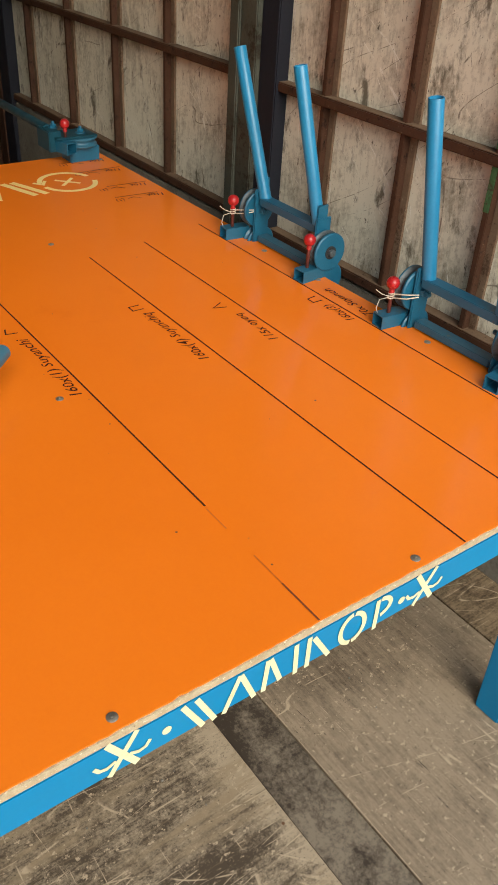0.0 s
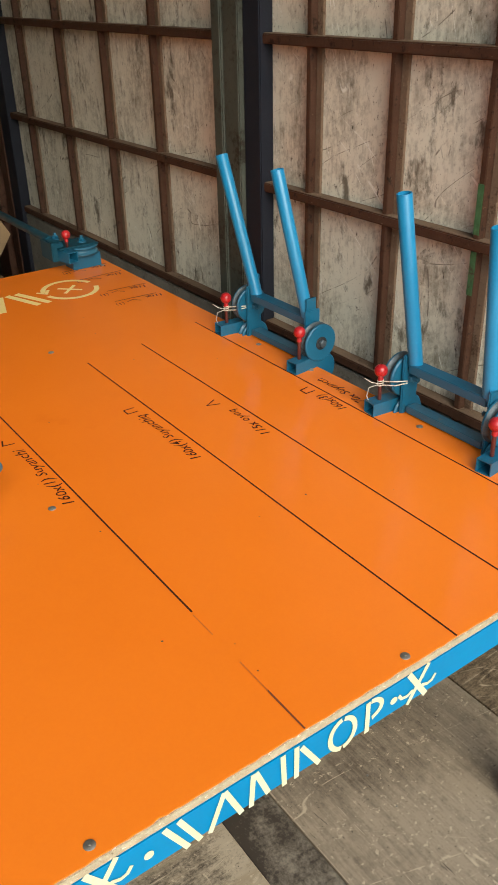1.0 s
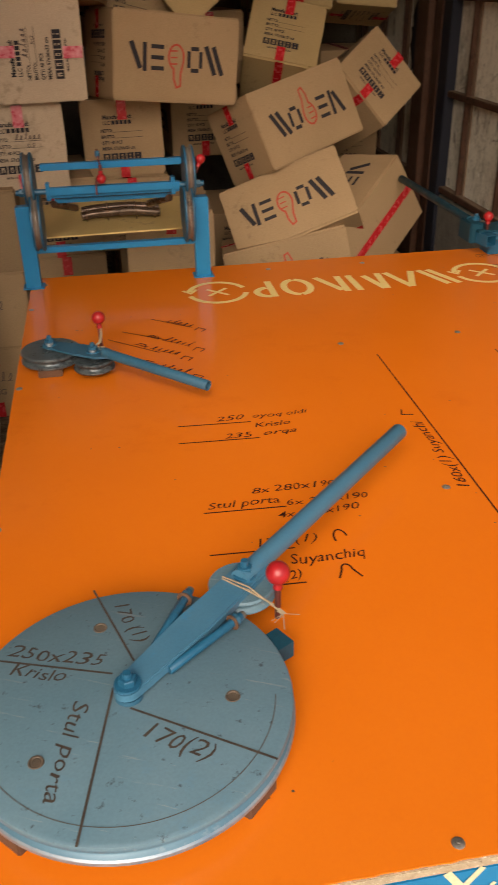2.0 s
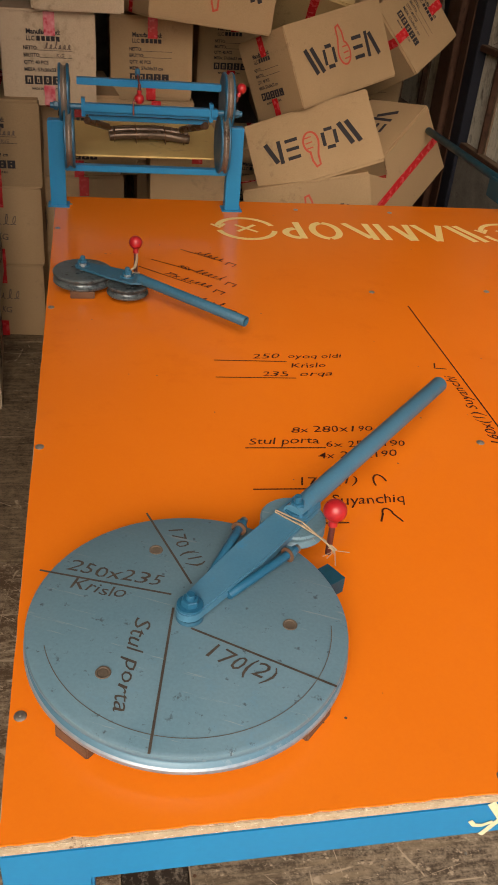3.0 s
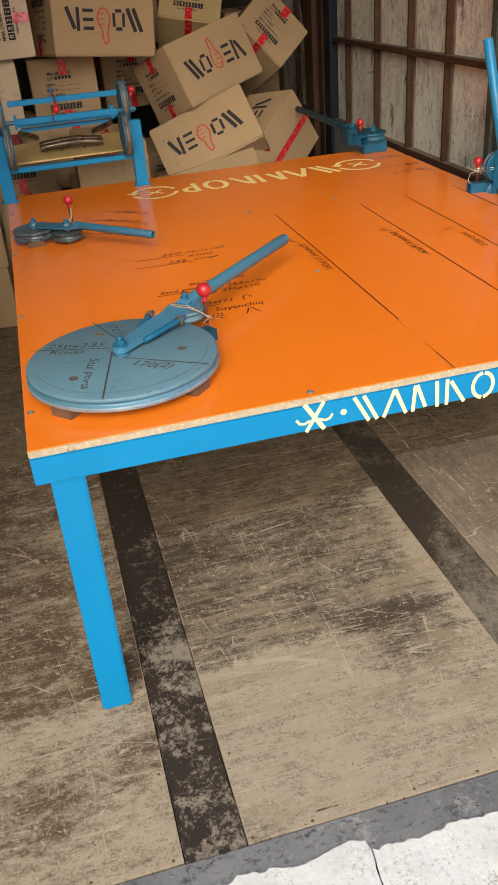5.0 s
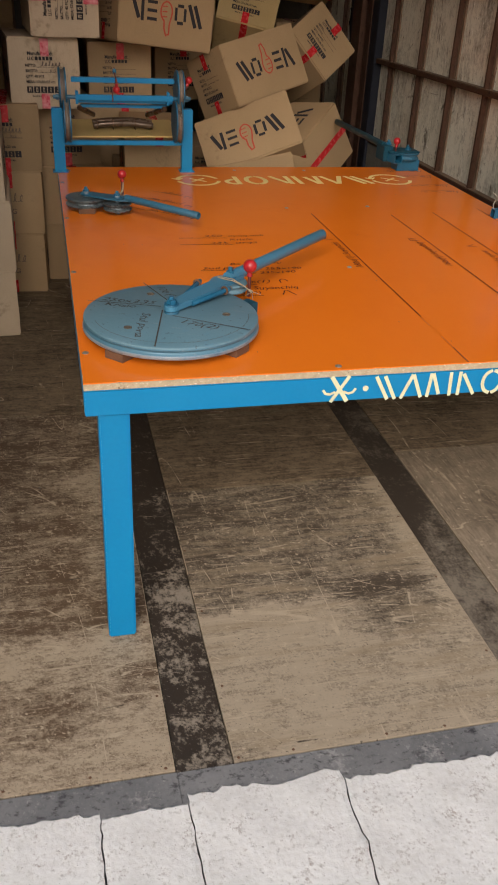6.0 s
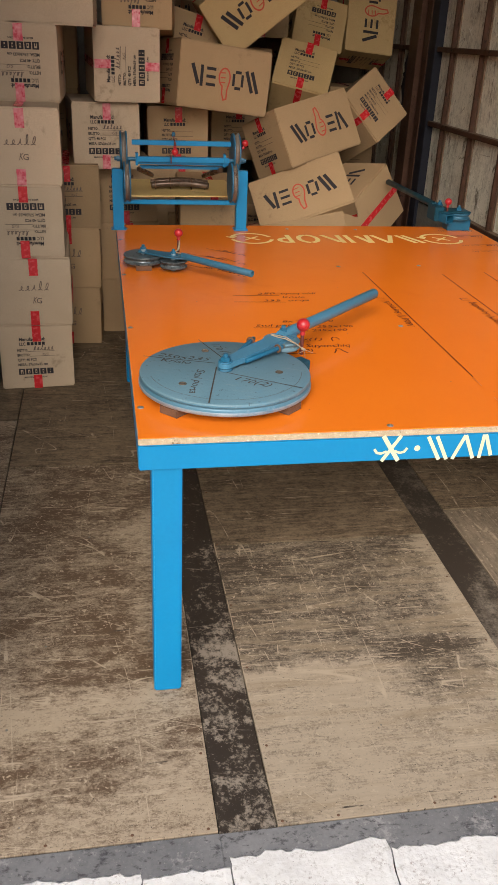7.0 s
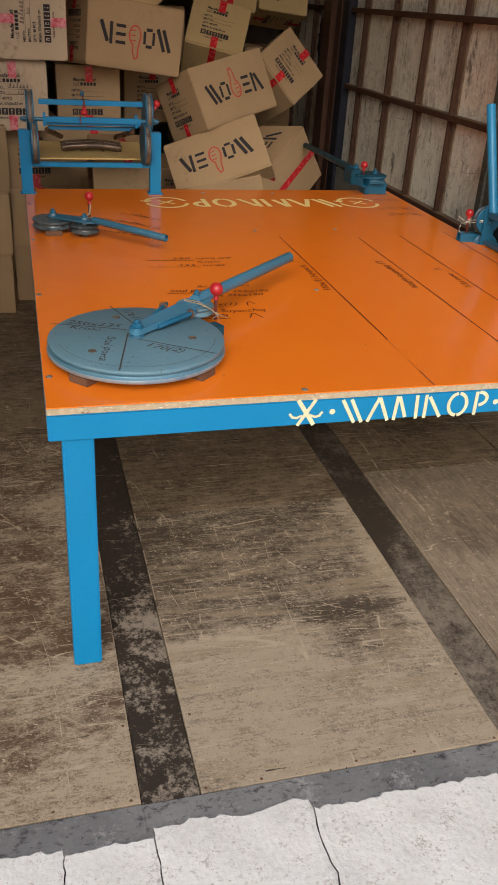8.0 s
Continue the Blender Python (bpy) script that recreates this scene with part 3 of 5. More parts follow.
def framed_wall(name, x, inward, ys, posts, label, board=PANEL):
    """A boarded wall along y with brown steel bars and rails on its inner side; inward is the sign of its inner side in x."""
    sheet = part(name, block(min(x, x - inward * 0.05), max(x, x - inward * 0.05), Y0, Y1, -0.02, TOPZ, 0), board)
    tagged(sheet, label, "wall", kind="structure")
    for y in ys:
        part("upright_bar", block(*sorted((x, x + inward * 0.034)), y - 0.0095, y + 0.0095, 0.69, TOPZ, 0.002), BROWN, sheet)
        part("upright_flange", block(*sorted((x, x + inward * 0.010)), y - 0.034, y - 0.0096, 0.69, TOPZ, 0.001), RUSTLIGHT, sheet)
    for z in RAILS:
        part("rail", block(*sorted((x, x + inward * 0.042)), Y0 + 0.02, Y1 - 0.02, z - 0.0145, z + 0.0145, 0.003), BROWN, sheet)
        part("rail_dust", block(*sorted((x, x + inward * 0.038)), Y0 + 0.02, Y1 - 0.02, z + 0.0142, z + 0.0165, 0.0005), RUSTLIGHT, sheet)
    for ya, yb, deep, material, kind_ in posts:
        part(kind_, block(*sorted((x, x + inward * deep)), ya, yb, 0, TOPZ, 0.004), material, sheet)
    return sheet


YS = (-0.33, 0.01, 0.355, 0.70, 1.035, 1.385, 2.32, 2.74, 3.18, 3.63, 4.62, 5.05, 5.45)
wall_right = framed_wall("wall_right", XR, -1, YS, (
    (1.60, 1.69, 0.055, NAVY, "navy_post"), (1.69, 1.775, 0.075, GREYPOST, "grey_post"), (1.775, 1.825, 0.085, GREYPOST, "grey_post"),
    (3.85, 3.97, 0.055, NAVY, "navy_post"), (3.97, 4.06, 0.06, BROWN, "brown_post"), (4.10, 4.27, 0.085, BROWN, "brown_post")),
    "stained off-white boards behind a rusty brown steel grid")
part("concrete_plinth", block(XR - 0.035, XR, Y0 + 0.02, Y1 - 0.02, 0.0, 0.688, 0.004), PLINTH, wall_right, "rough grey concrete plinth")
part("green_paint_mark", block(XR - 0.0352, XR - 0.034, 0.6905, 0.7095, 1.07, 1.188, 0.0004), GREEN, wall_right)
part("green_paint_mark", block(XR - 0.0352, XR - 0.034, 0.6905, 0.7095, 1.232, 1.36, 0.0004), GREEN, wall_right)
bm = bmesh.new()
rng = random.Random(8)
flat(bm, [(0.10 * math.cos(2 * math.pi * k / 40) * rng.uniform(0.7, 1.15), 0.22 * math.sin(2 * math.pi * k / 40) * rng.uniform(0.7, 1.15)) for k in range(40)], 0, pose(XR - 0.003, 4.47, 1.42, 90, 0, -90))
part("soot_stain", bm, NAVY, wall_right, "black soot stain on the boards")
# left and back walls, hardly in view, are greyed to cut bounced light
framed_wall("wall_left", XL, 1, YS, ((1.60, 1.69, 0.055, NAVY, "navy_post"), (1.775, 1.87, 0.02, BROWN, "brown_post")), "grey boards with brown steel bars, tone set to limit bounced light", PLINTH)
wall_back = part("wall_back", block(XL - 0.05, XR + 0.05, Y1, Y1 + 0.05, -0.02, TOPZ, 0), PLINTH)
tagged(wall_back, "plain grey wall hidden behind the stacked boxes, tone limits bounced light", "wall", kind="structure")
# added ceiling out of view; its height and grey tone steer the light inside
ceiling = part("ceiling", block(XL - 0.05, XR + 0.05, Y0, Y1 + 0.05, TOPZ, TOPZ + 0.04, 0), ROOF)
tagged(ceiling, "unseen plain grey ceiling, set high to let light in", "ceiling", kind="structure")

# white painted concrete apron in slabs with broken edges, and the yard beyond
ground = part("ground", block(-500, 500, -500, 500, -0.5, -0.125, 0), EARTH)
tagged(ground, "grey concrete yard", "ground", kind="structure")
apron = part("pavement", block(-6, 8, -1.95, -0.60, -0.5, -0.055, 0), EARTH)
tagged(apron, "cracked white-painted concrete apron before the sill", "pavement", kind="structure")


def slab(x0, x1, y1, seed):
    """One concrete slab with a chipped front edge and wavering cracks at its sides."""
    bm = bmesh.new()
    n, rows = max(8, int((x1 - x0) / 0.012)), 40
    grid = []
    for j in range(rows + 1):
        row = []
        for i in range(n + 1):
            f = i / n
            back = y1 + 0.016 * noise.noise(Vector((f * (x1 - x0) * 9 + seed * 3.1, seed, 0))) + 0.012 * noise.noise(Vector((f * (x1 - x0) * 40, seed * 7, 2)))
            y = back - 1.3 * (j / rows) ** 2.0
            wob = lambda k: 0.010 * noise.noise(Vector((y * 7, k * 5.3, 1.7))) + 0.006 * noise.noise(Vector((y * 31, k * 2.3, 4.7))) + 0.002 * noise.noise(Vector((y * 90, k * 1.3, 2.7)))
            xa, xb = x0 + wob(x0 * 10) + 0.0017, x1 + wob(x1 * 10) - 0.0017
            x = xa + (xb - xa) * f
            edge = min(1.0, 0.72 + j * 0.07 if j else 0, 0.975 + i * 0.025, 0.975 + (n - i) * 0.025)
            row.append(bm.verts.new((x, y, -0.055 + 0.058 * edge + 0.0022 * noise.noise(Vector((x * 11, y * 11, 3))))))
        grid.append(row)
    for a, b in zip(grid, grid[1:]):
        for i in range(n):
            bm.faces.new((a[i], b[i], b[i + 1], a[i + 1]))
    bmesh.ops.recalc_face_normals(bm, faces=bm.faces)
    return bm


CUTS = (-2.6, -1.5, -0.62, -0.03, 0.172, 0.545, 1.04, 1.62, 2.2, 3.2)
for k, (xa, xb) in enumerate(zip(CUTS, CUTS[1:])):
    part("concrete_slab", slab(xa, xb, (-0.546 if xa < -0.1 else -0.562 if xa < 0.17 else -0.538 if xa < 0.5 else -0.562 if xa < 1.0 else -0.59), k + 1), WHITE, apron)
bm = bmesh.new()
rng = random.Random(15)
for k in range(34):
    x, y = rng.uniform(-0.5, 1.7), rng.uniform(-0.42, 1.5)
    r = rng.uniform(0.0015, 0.0045)
    lathe([(0, r * 0.9), (r, r * 0.5), (r * 0.8, 0), (0, 0)], 5, pose(x, y, 0.0005, rng.uniform(-15, 15), 0, rng.uniform(0, 90)), bm)
tagged(part("floor_debris", bm, PLINTH), "tiny pale chips and crumbs on the floor", "debris", kind="stuff")

# ---- the work table ----
TX, TY, TZ = 1.88, 2.43, 0.816
table = thing("work_table", pose(0, 0, 0), "large blue steel work table with a glossy orange top", "table")
bm = bmesh.new()
ring, low = [], []
rng = random.Random(11)


def edge_ring():
    pts = []
    n = 150
    for k in range(n):
        pts.append((TX * k / n, 0.0005 + max(0.0, rng.gauss(0.0020, 0.0006)) + (rng.uniform(0.001, 0.003) if rng.random() < 0.05 else 0)))
    pts += [(TX, 0.0), (TX, TY), (0, TY)]
    pts += [(max(0.0, rng.gauss(0.0005, 0.0006)), TY * (1 - k / 60)) for k in range(1, 60)]
    return pts


pts = edge_ring()
top = [bm.verts.new((x, y, TZ)) for x, y in pts]
low = [bm.verts.new((x, y, TZ - 0.0025)) for x, y in pts]
bm.faces.new(top)
for k in range(len(pts)):
    j = (k + 1) % len(pts)
    bm.faces.new((top[k], low[k], low[j], top[j]))
bmesh.ops.recalc_face_normals(bm, faces=bm.faces)
part("tabletop", bm, ORANGE, table, "glossy orange laminate sheet")
part("tabletop_core", block(0.0, TX, 0.0, TY, TZ - 0.019, TZ - 0.0026, 0.001), CHIP, table, "pale chipboard core with a rough edge")
AZ0, AZ1 = 0.727, TZ - 0.0195
for x0, x1, y0, y1 in ((0.0, TX, 0.0, 0.05), (0.0, TX, TY - 0.05, TY), (0.0, 0.05, 0.0505, TY - 0.0505), (TX - 0.05, TX, 0.0505, TY - 0.0505), (0.9, 0.95, 0.0505, TY - 0.0505)):
    part("apron_rail", block(x0, x1, y0, y1, AZ0, AZ1, 0.003), BLUE, table)
for x in (0.032, 1.715):
    for y in (0.010, TY - 0.09):
        part("leg", block(x, x + 0.077, y, y + 0.077, 0.0, AZ0, 0.004), BLUE, table)
screw = lathe([(0, 0.0035), (0.002, 0.0035), (0.0026, 0.0022), (0.0055, 0.0026), (0.0085, 0.0012), (0.009, 0.0), (0, 0)], 14)
screw_mesh = mesh_of("screw", screw, STEEL, True)
for x, y in ((0.644, 0.024), (1.232, 0.022), (0.94, 0.807), (0.932, 1.608), (0.012, 0.832), (0.015, 0.184), (0.013, 1.49), (0.014, 2.1), (0.05, 2.345), (0.86, 2.35),
             (1.845, 0.58), (1.845, 1.27), (1.85, 1.02), (1.84, 2.33), (1.22, 2.345), (1.30, 1.62)):
    shared("screw", screw_mesh, table, pose(x, y, TZ))


# stencilled shapes: broken stencil strokes, on the apron and on the far end of the top
def emblem_cross(bm, cx, cy, s, w, m):
    stroke(bm, [(cx - 0.30 * s, cy + 0.5 * s), (cx + 0.34 * s, cy - 0.5 * s)], w * 1.2, m)
    stroke(bm, [(cx + 0.36 * s, cy + 0.5 * s), (cx - 0.28 * s, cy - 0.5 * s)], w, m)
    stroke(bm, [(cx - 0.62 * s, cy - 0.02 * s), (cx - 0.52 * s, cy - 0.16 * s), (cx - 0.34 * s, cy - 0.2 * s), (cx - 0.16 * s, cy - 0.12 * s)], w * 0.7, m)
    stroke(bm, [(cx + 0.66 * s, cy - 0.02 * s), (cx + 0.56 * s, cy - 0.16 * s), (cx + 0.40 * s, cy - 0.2 * s), (cx + 0.20 * s, cy - 0.12 * s)], w * 0.7, m)


def stencil_row(bm, u, h, step, w, m):
    """Six broken stencil shapes in a row: crossed bars, leaning bars, upright bars, arcs."""
    a = step * 0.36
    stroke(bm, [(u - a, h), (u + a * 0.3, 0)], w, m), stroke(bm, [(u - a * 0.1, h), (u + a * 1.1, 0)], w, m)
    u += step
    stroke(bm, [(u, h), (u - a, 0)], w, m), stroke(bm, [(u + a * 0.1, h), (u + a * 1.1, 0)], w, m)
    u += step * 1.08
    stroke(bm, [(u - a, h), (u - a * 1.2, 0)], w, m), stroke(bm, [(u - a * 0.8, h), (u, 0.1 * h)], w, m), stroke(bm, [(u + a * 1.1, h), (u + a * 1.2, 0)], w, m)
    u += step * 1.05
    stroke(bm, [(u - a * 0.8, h), (u - a * 0.8, 0)], w, m), stroke(bm, [(u - a * 0.4, h * 0.9), (u + a * 0.9, 0)], w, m)
    u += step
    stroke(bm, arc(u, h / 2, a, h / 2, 100, 260), w, m), stroke(bm, arc(u, h / 2, a, h / 2, -80, 80), w, m)
    u += step * 0.95
    stroke(bm, [(u - a * 0.6, h), (u - a * 0.6, 0)], w, m), stroke(bm, arc(u - a * 0.4, h * 0.7, a, h * 0.3, -75, 80), w, m)


bm = bmesh.new()
m = pose(0, -0.0012, 0.7265, 90)
emblem_cross(bm, 0.643, 0.036, 0.068, 0.0095, m)
flat(bm, arc(0.716, 0.034, 0.008, 0.008, 0, 342, 18), 0, m)
stencil_row(bm, 0.770, 0.064, 0.0735, 0.0098, m)
flat(bm, arc(1.188, 0.032, 0.008, 0.008, 0, 342, 18), 0, m)
emblem_cross(bm, 1.242, 0.036, 0.068, 0.0095, m)
split_parts("stencil_mark", bm, CREAM, table)
bm = bmesh.new()
m = pose(1.470, 2.205, TZ + 0.0008, 0, 0, 180)
stencil_row(bm, 0.03, 0.150, 0.126, 0.024, m)
for cx in (1.605, 0.640):
    for a0, a1 in ((20, 165), (195, 345)):
        stroke(bm, arc(cx, 2.135, 0.098, 0.104, a0, a1, 22), 0.019, pose(0, 0, TZ + 0.0008))
    for a0 in (45, 135):
        d = 0.045
        stroke(bm, [(cx - d * math.cos(radians(a0)), 2.135 - d * math.sin(radians(a0))), (cx + d * math.cos(radians(a0)), 2.135 + d * math.sin(radians(a0)))], 0.013, pose(0, 0, TZ + 0.0012 + a0 * 2e-6))
    stroke(bm, [(cx - 0.115, 2.17), (cx - 0.092, 2.14), (cx - 0.07, 2.175)], 0.012, pose(0, 0, TZ + 0.0014))
split_parts("stencil_mark", bm, YELLOW, table)

# marker lines and hand lettering on the top, each its own part
def inked(name, fill, material=INK):
    bm = bmesh.new()
    fill(bm)
    return part(name, bm, material, table)


m = pose(0, 0, TZ + 0.0006)
for xa, ya, xb, yb in ((1.012, 1.510, 1.003, 0.335), (1.354, 1.474, 1.339, 0.004), (1.556, 1.504, 1.540, 0.004), (1.791, 1.556, 1.780, 0.02)):
    inked("marker_line", lambda bm: stroke(bm, [(xa, ya), ((xa + xb) / 2 + 0.001, (ya + yb) / 2), (xb, yb)], 0.0040, m))
for xa, ya, xb, yb in ((0.409, 1.190, 0.585, 1.180), (0.402, 1.106, 0.592, 1.097), (0.424, 0.809, 0.592, 0.802), (0.417, 0.668, 0.578, 0.661), (0.44, 0.562, 0.576, 0.557),
                       (0.397, 1.927, 0.515, 1.830), (0.299, 1.839, 0.43, 1.745), (0.257, 1.783, 0.40, 1.655), (0.271, 1.651, 0.34, 1.59),
                       (1.862, 2.341, 1.67, 2.343), (1.862, 2.217, 1.675, 2.212), (1.862, 2.018, 1.705, 2.026), (1.837, 1.897, 1.675, 1.908)):
    inked("marker_line", lambda bm: stroke(bm, [(xa, ya), (xb, yb)], 0.0038, m))
inked("brown_line", lambda bm: stroke(bm, [(0.999, 0.10), (0.998, 0.004)], 0.0034, m), BROWNINK)
inked("faint_line", lambda bm: stroke(bm, [(1.000, 0.325), (1.000, 0.262)], 0.0022, m), INKFAINT)
inked("faint_line", lambda bm: stroke(bm, [(1.0, 0.178), (0.999, 0.10)], 0.0028, m), INKFAINT)
m = pose(0, 0, TZ + 0.0009)
for body, u, v, hgt, wid in (("250", 0.502, 1.197, 0.024, 0.07), ("oyoq oldi", 0.592, 1.197, 0.024, 0.143), ("Krislo", 0.589, 1.148, 0.024, 0.09), ("235", 0.509, 1.108, 0.024, 0.07), ("orqa", 0.602, 1.108, 0.024, 0.085),
                             ("8x 280x190", 0.531, 0.862, 0.023, 0.185), ("Stul porta", 0.432, 0.820, 0.025, 0.152), ("6x 255x190", 0.593, 0.803, 0.023, 0.178), ("4x 235x190", 0.567, 0.764, 0.023, 0.172),
                             ("170x(1)", 0.506, 0.676, 0.026, 0.12), ("Suyanchiq", 0.559, 0.612, 0.030, 0.145), ("170x(2)", 0.475, 0.571, 0.026, 0.10)):
    inked("hand_lettering", lambda bm: text_into(bm, body, u, v, hgt, wid, 0.25, 0.002, m, 0.12))
inked("hand_mark", lambda bm: stroke(bm, arc(0.673, 0.675, 0.013, 0.026, 10, 200, 10), 0.004, m))
inked("hand_mark", lambda bm: stroke(bm, [(0.638, 0.556)] + arc(0.658, 0.578, 0.010, 0.016, 180, 0, 8) + [(0.680, 0.554)], 0.004, m))
for body, x, ya, yb in (("160x(1) Suyanchi", 0.992, 0.79, 1.10), ("160x(4) Suyanchiq", 1.322, 0.785, 1.075), ("115x oyoq", 1.528, 0.78, 0.955), ("160x(3)", 1.772, 0.765, 0.875), ("70x Suyanch", 1.838, 0.765, 0.955)):
    inked("hand_lettering", lambda bm: text_into(bm, body, 0, 0, 0.027, yb - ya, 0.25, 0.004, pose(x, ya, TZ + 0.0009, 0, 0, 90), 0.10))
for x, y, pts in ((0.985, 1.135, ((0, 0), (0.005, 0.028), (0.03, 0.02))), (1.318, 1.10, ((0, 0), (0.0, 0.03), (0.025, 0.03), (0.025, 0.0))), (1.515, 1.0, ((0, 0), (0.012, 0.035), (0.03, 0.0))), (1.768, 0.905, ((0, 0), (0.0, 0.03), (0.025, 0.03), (0.03, 0.0)))):
    inked("hand_mark", lambda bm: stroke(bm, pts, 0.004, pose(x, y, TZ + 0.0009, 0, 0, 90)))
for y in (2.335, 2.205, 2.012, 1.890):
    q = pose(1.855, y, TZ + 0.0009, 0, 0, 180)
    inked("hand_lettering", lambda bm: text_into(bm, "110x", 0, 0.004, 0.025, 0.07, 0.2, 0.012, q, 0.2))
    inked("hand_mark", lambda bm: stroke(bm, [(0.10, 0.03), (0.12, 0.005), (0.145, 0.012)], 0.0036, q))
    inked("hand_lettering", lambda bm: text_into(bm, "(1)", 0.16, 0.004, 0.024, 0.03, 0.2, 0.012, q, 0.2))
rng = random.Random(3)
for body, x, y in (("", 0.397, 1.927), ("85x", 0.299, 1.839), ("77x", 0.257, 1.783), ("55x", 0.271, 1.651)):
    q = pose(x, y, TZ + 0.0009, 0, 0, -41)
    u = 0.05
    if body:
        u = 0.09
        inked("hand_lettering", lambda bm: text_into(bm, body, u, 0.006, 0.022, 0.05, 0.25, 0.020, q))
        u += 0.06
    tagged(inked("pen_scribble", lambda bm: scribble(bm, u, u + 0.10, 0.006, 0.024, 0.0034, rng, q)), kind="stuff")
    inked("hand_mark", lambda bm: stroke(bm, [(u + 0.125, -0.012), (u + 0.122, 0.012), (u + 0.15, 0.012), (u + 0.15, -0.01)], 0.0036, q))
rng = random.Random(21)
bm = bmesh.new()
for k in range(46):
    x, y, r = rng.uniform(0.05, 1.8), rng.uniform(0.04, 2.3), rng.uniform(0.0008, 0.0026)
    flat(bm, [(x + r * math.cos(a), y + r * rng.uniform(0.5, 1.3) * math.sin(a)) for a in (0, 1.2, 2.4, 3.7, 5.0)], TZ + 0.0005)
tagged(part("dirt_specks", bm, DISCINK, table), kind="stuff")

# ---- tools on the table ----
def ball_knob(parent, x, y, z0, z1, r=0.0185, lean=(0, 0)):
    """A red ball on a thin rod, from z0 up to the ball's middle at z1."""
    a, b = (x, y, z0), (x + lean[0], y + lean[1], z1)
    knob_rod = part("knob_rod", rod(a, b, 0.0052, 12), DARKRED, parent, smooth=True)
    n = 14
    prof = [(0, r)] + [(r * math.sin(math.pi * k / n), r * math.cos(math.pi * k / n)) for k in range(1, n)] + [(0, -r)]
    part("ball", lathe(prof, 24, Matrix.Translation(b)), RED, parent, "red ball knob", smooth=True)
    part("collar", lathe([(0, 0.016), (0.0062, 0.016), (0.008, 0.0), (0, 0)], 14, along(Vector(b) + (Vector(a) - Vector(b)).normalized() * (r + 0.010), b)), RED, parent, smooth=True)
    return knob_rod


def bolt(parent, x, y, z, r=0.0125, material=SHADEDBLUE, tall=0.022):
    bm = hexagon(r, tall * 0.55, pose(x, y, z, 0, 0, 12))
    lathe([(0, tall), (r * 0.45, tall), (r * 0.5, tall * 0.9), (r * 0.5, tall * 0.5), (0, tall * 0.5)], 12, pose(x, y, z), bm)
    lathe([(0, 0.003), (r * 1.45, 0.003), (r * 1.5, 0), (0, 0)], 20, pose(x, y, z - 0.003), bm)
    return part("bolt", bm, material, parent)


def pulley_profile(r, h, groove):
    """A grooved wheel about z, from z 0 to h."""
    prof = [(0, h), (r * 0.9, h), (r - 0.003, h), (r, h - 0.003), (r, h * 0.80)]
    prof += [(r - groove * math.sin(math.pi * k / 8), h * (0.80 - 0.6 * k / 8)) for k in range(1, 8)]
    return prof + [(r, h * 0.20), (r, 0.003), (r - 0.003, 0), (0, 0)]


def bound_string(parent, pts, seed, r=0.0016):
    rng = random.Random(seed)
    bm = bmesh.new()
    for _ in range(3):
        j = [tuple(c + rng.uniform(-0.003, 0.003) for c in p) for p in pts]
        wire(j, r, bm)
    end = Vector(pts[-1])
    for _ in range(7):
        wire([end, end + Vector((rng.uniform(-0.02, 0.03), rng.uniform(-0.025, 0.01), rng.uniform(-0.02, 0.008)))], 0.0006, bm, 4)
    return part("string", bm, STRING, parent, "frayed pale string")


# the large bending wheel
CX, CY, RW, ZW, HW = 0.252, 0.289, 0.2345, 0.875, 0.036
MY = CY + 0.014
wheel = thing("bending_wheel", pose(CX, CY, TZ), "large dusty blue tube bending wheel with a long lever", "bending tool")
d = ZW - TZ
part("disc", lathe([(0, d), (RW - 0.006, d), (RW - 0.001, d - 0.003), (RW, d - 0.007)], 96), DISCBLUE, wheel, "dusty blue plate", smooth=True)
rim = [(RW, d - 0.007), (RW, d - 0.011)] + [(RW - 0.006 * math.sin(math.pi * k / 10), d - 0.011 - 0.014 * k / 10) for k in range(1, 11)]
part("rim_groove", lathe(rim, 96), RIMBLUE, wheel, "scuffed blue groove in the rim", smooth=True)
part("rim", lathe([(RW, d - 0.025), (RW + 0.0025, d - 0.0275), (RW + 0.0025, d - 0.033), (RW - 0.001, d - HW), (0, d - HW)], 96), BARE, wheel, "worn bare steel lower lip", smooth=True)
for x, y, a in ((0.100, 0.158, -46), (0.398, 0.155, 44), (0.25, 0.50, 0)):
    part("foot_block", block(-0.030, 0.030, -0.025, 0.025, 0, d - HW, 0.002, pose(x - CX, y - MY, 0, 0, 0, a)), RUST, wheel)
for x, y in ((0.397, 0.275), (0.126, 0.211), (0.214, 0.454)):
    part("hole", lathe([(0, 0.0), (0.0075, 0.0), (0.0085, 0.0012), (0.0105, 0.0014), (0.011, 0.0)], 18, pose(x - CX, y - MY, d + 0.0003)), HOLE, wheel, "drilled hole with a rusty edge")
m = pose(-CX, -MY, d + 0.0008)
for p, q in (((0.035, 0.419), (0.229, 0.351)), ((0.205, 0.547), (0.262, 0.372)), ((0.179, 0.079), (0.230, 0.322)), ((0.437, 0.157), (0.253, 0.280))):
    part("marker_line", stroke(bmesh.new(), [p, q], 0.0036, m), DISCINK, wheel)
bm = stroke(bmesh.new(), arc(0, 0, RW - 0.026, RW - 0.026, 190, 350, 60), 0.0011, pose(0, 0, d + 0.0006))
part("scribed_arc", bm, HOLE, wheel, "faint scratched arc near the rim")


def on_disc(p, q, lift=0.0):
    a = math.degrees(math.atan2(q[1] - p[1], q[0] - p[0]))
    return pose(p[0] - CX, p[1] - MY, d + 0.0009 + lift, 0, 0, a)


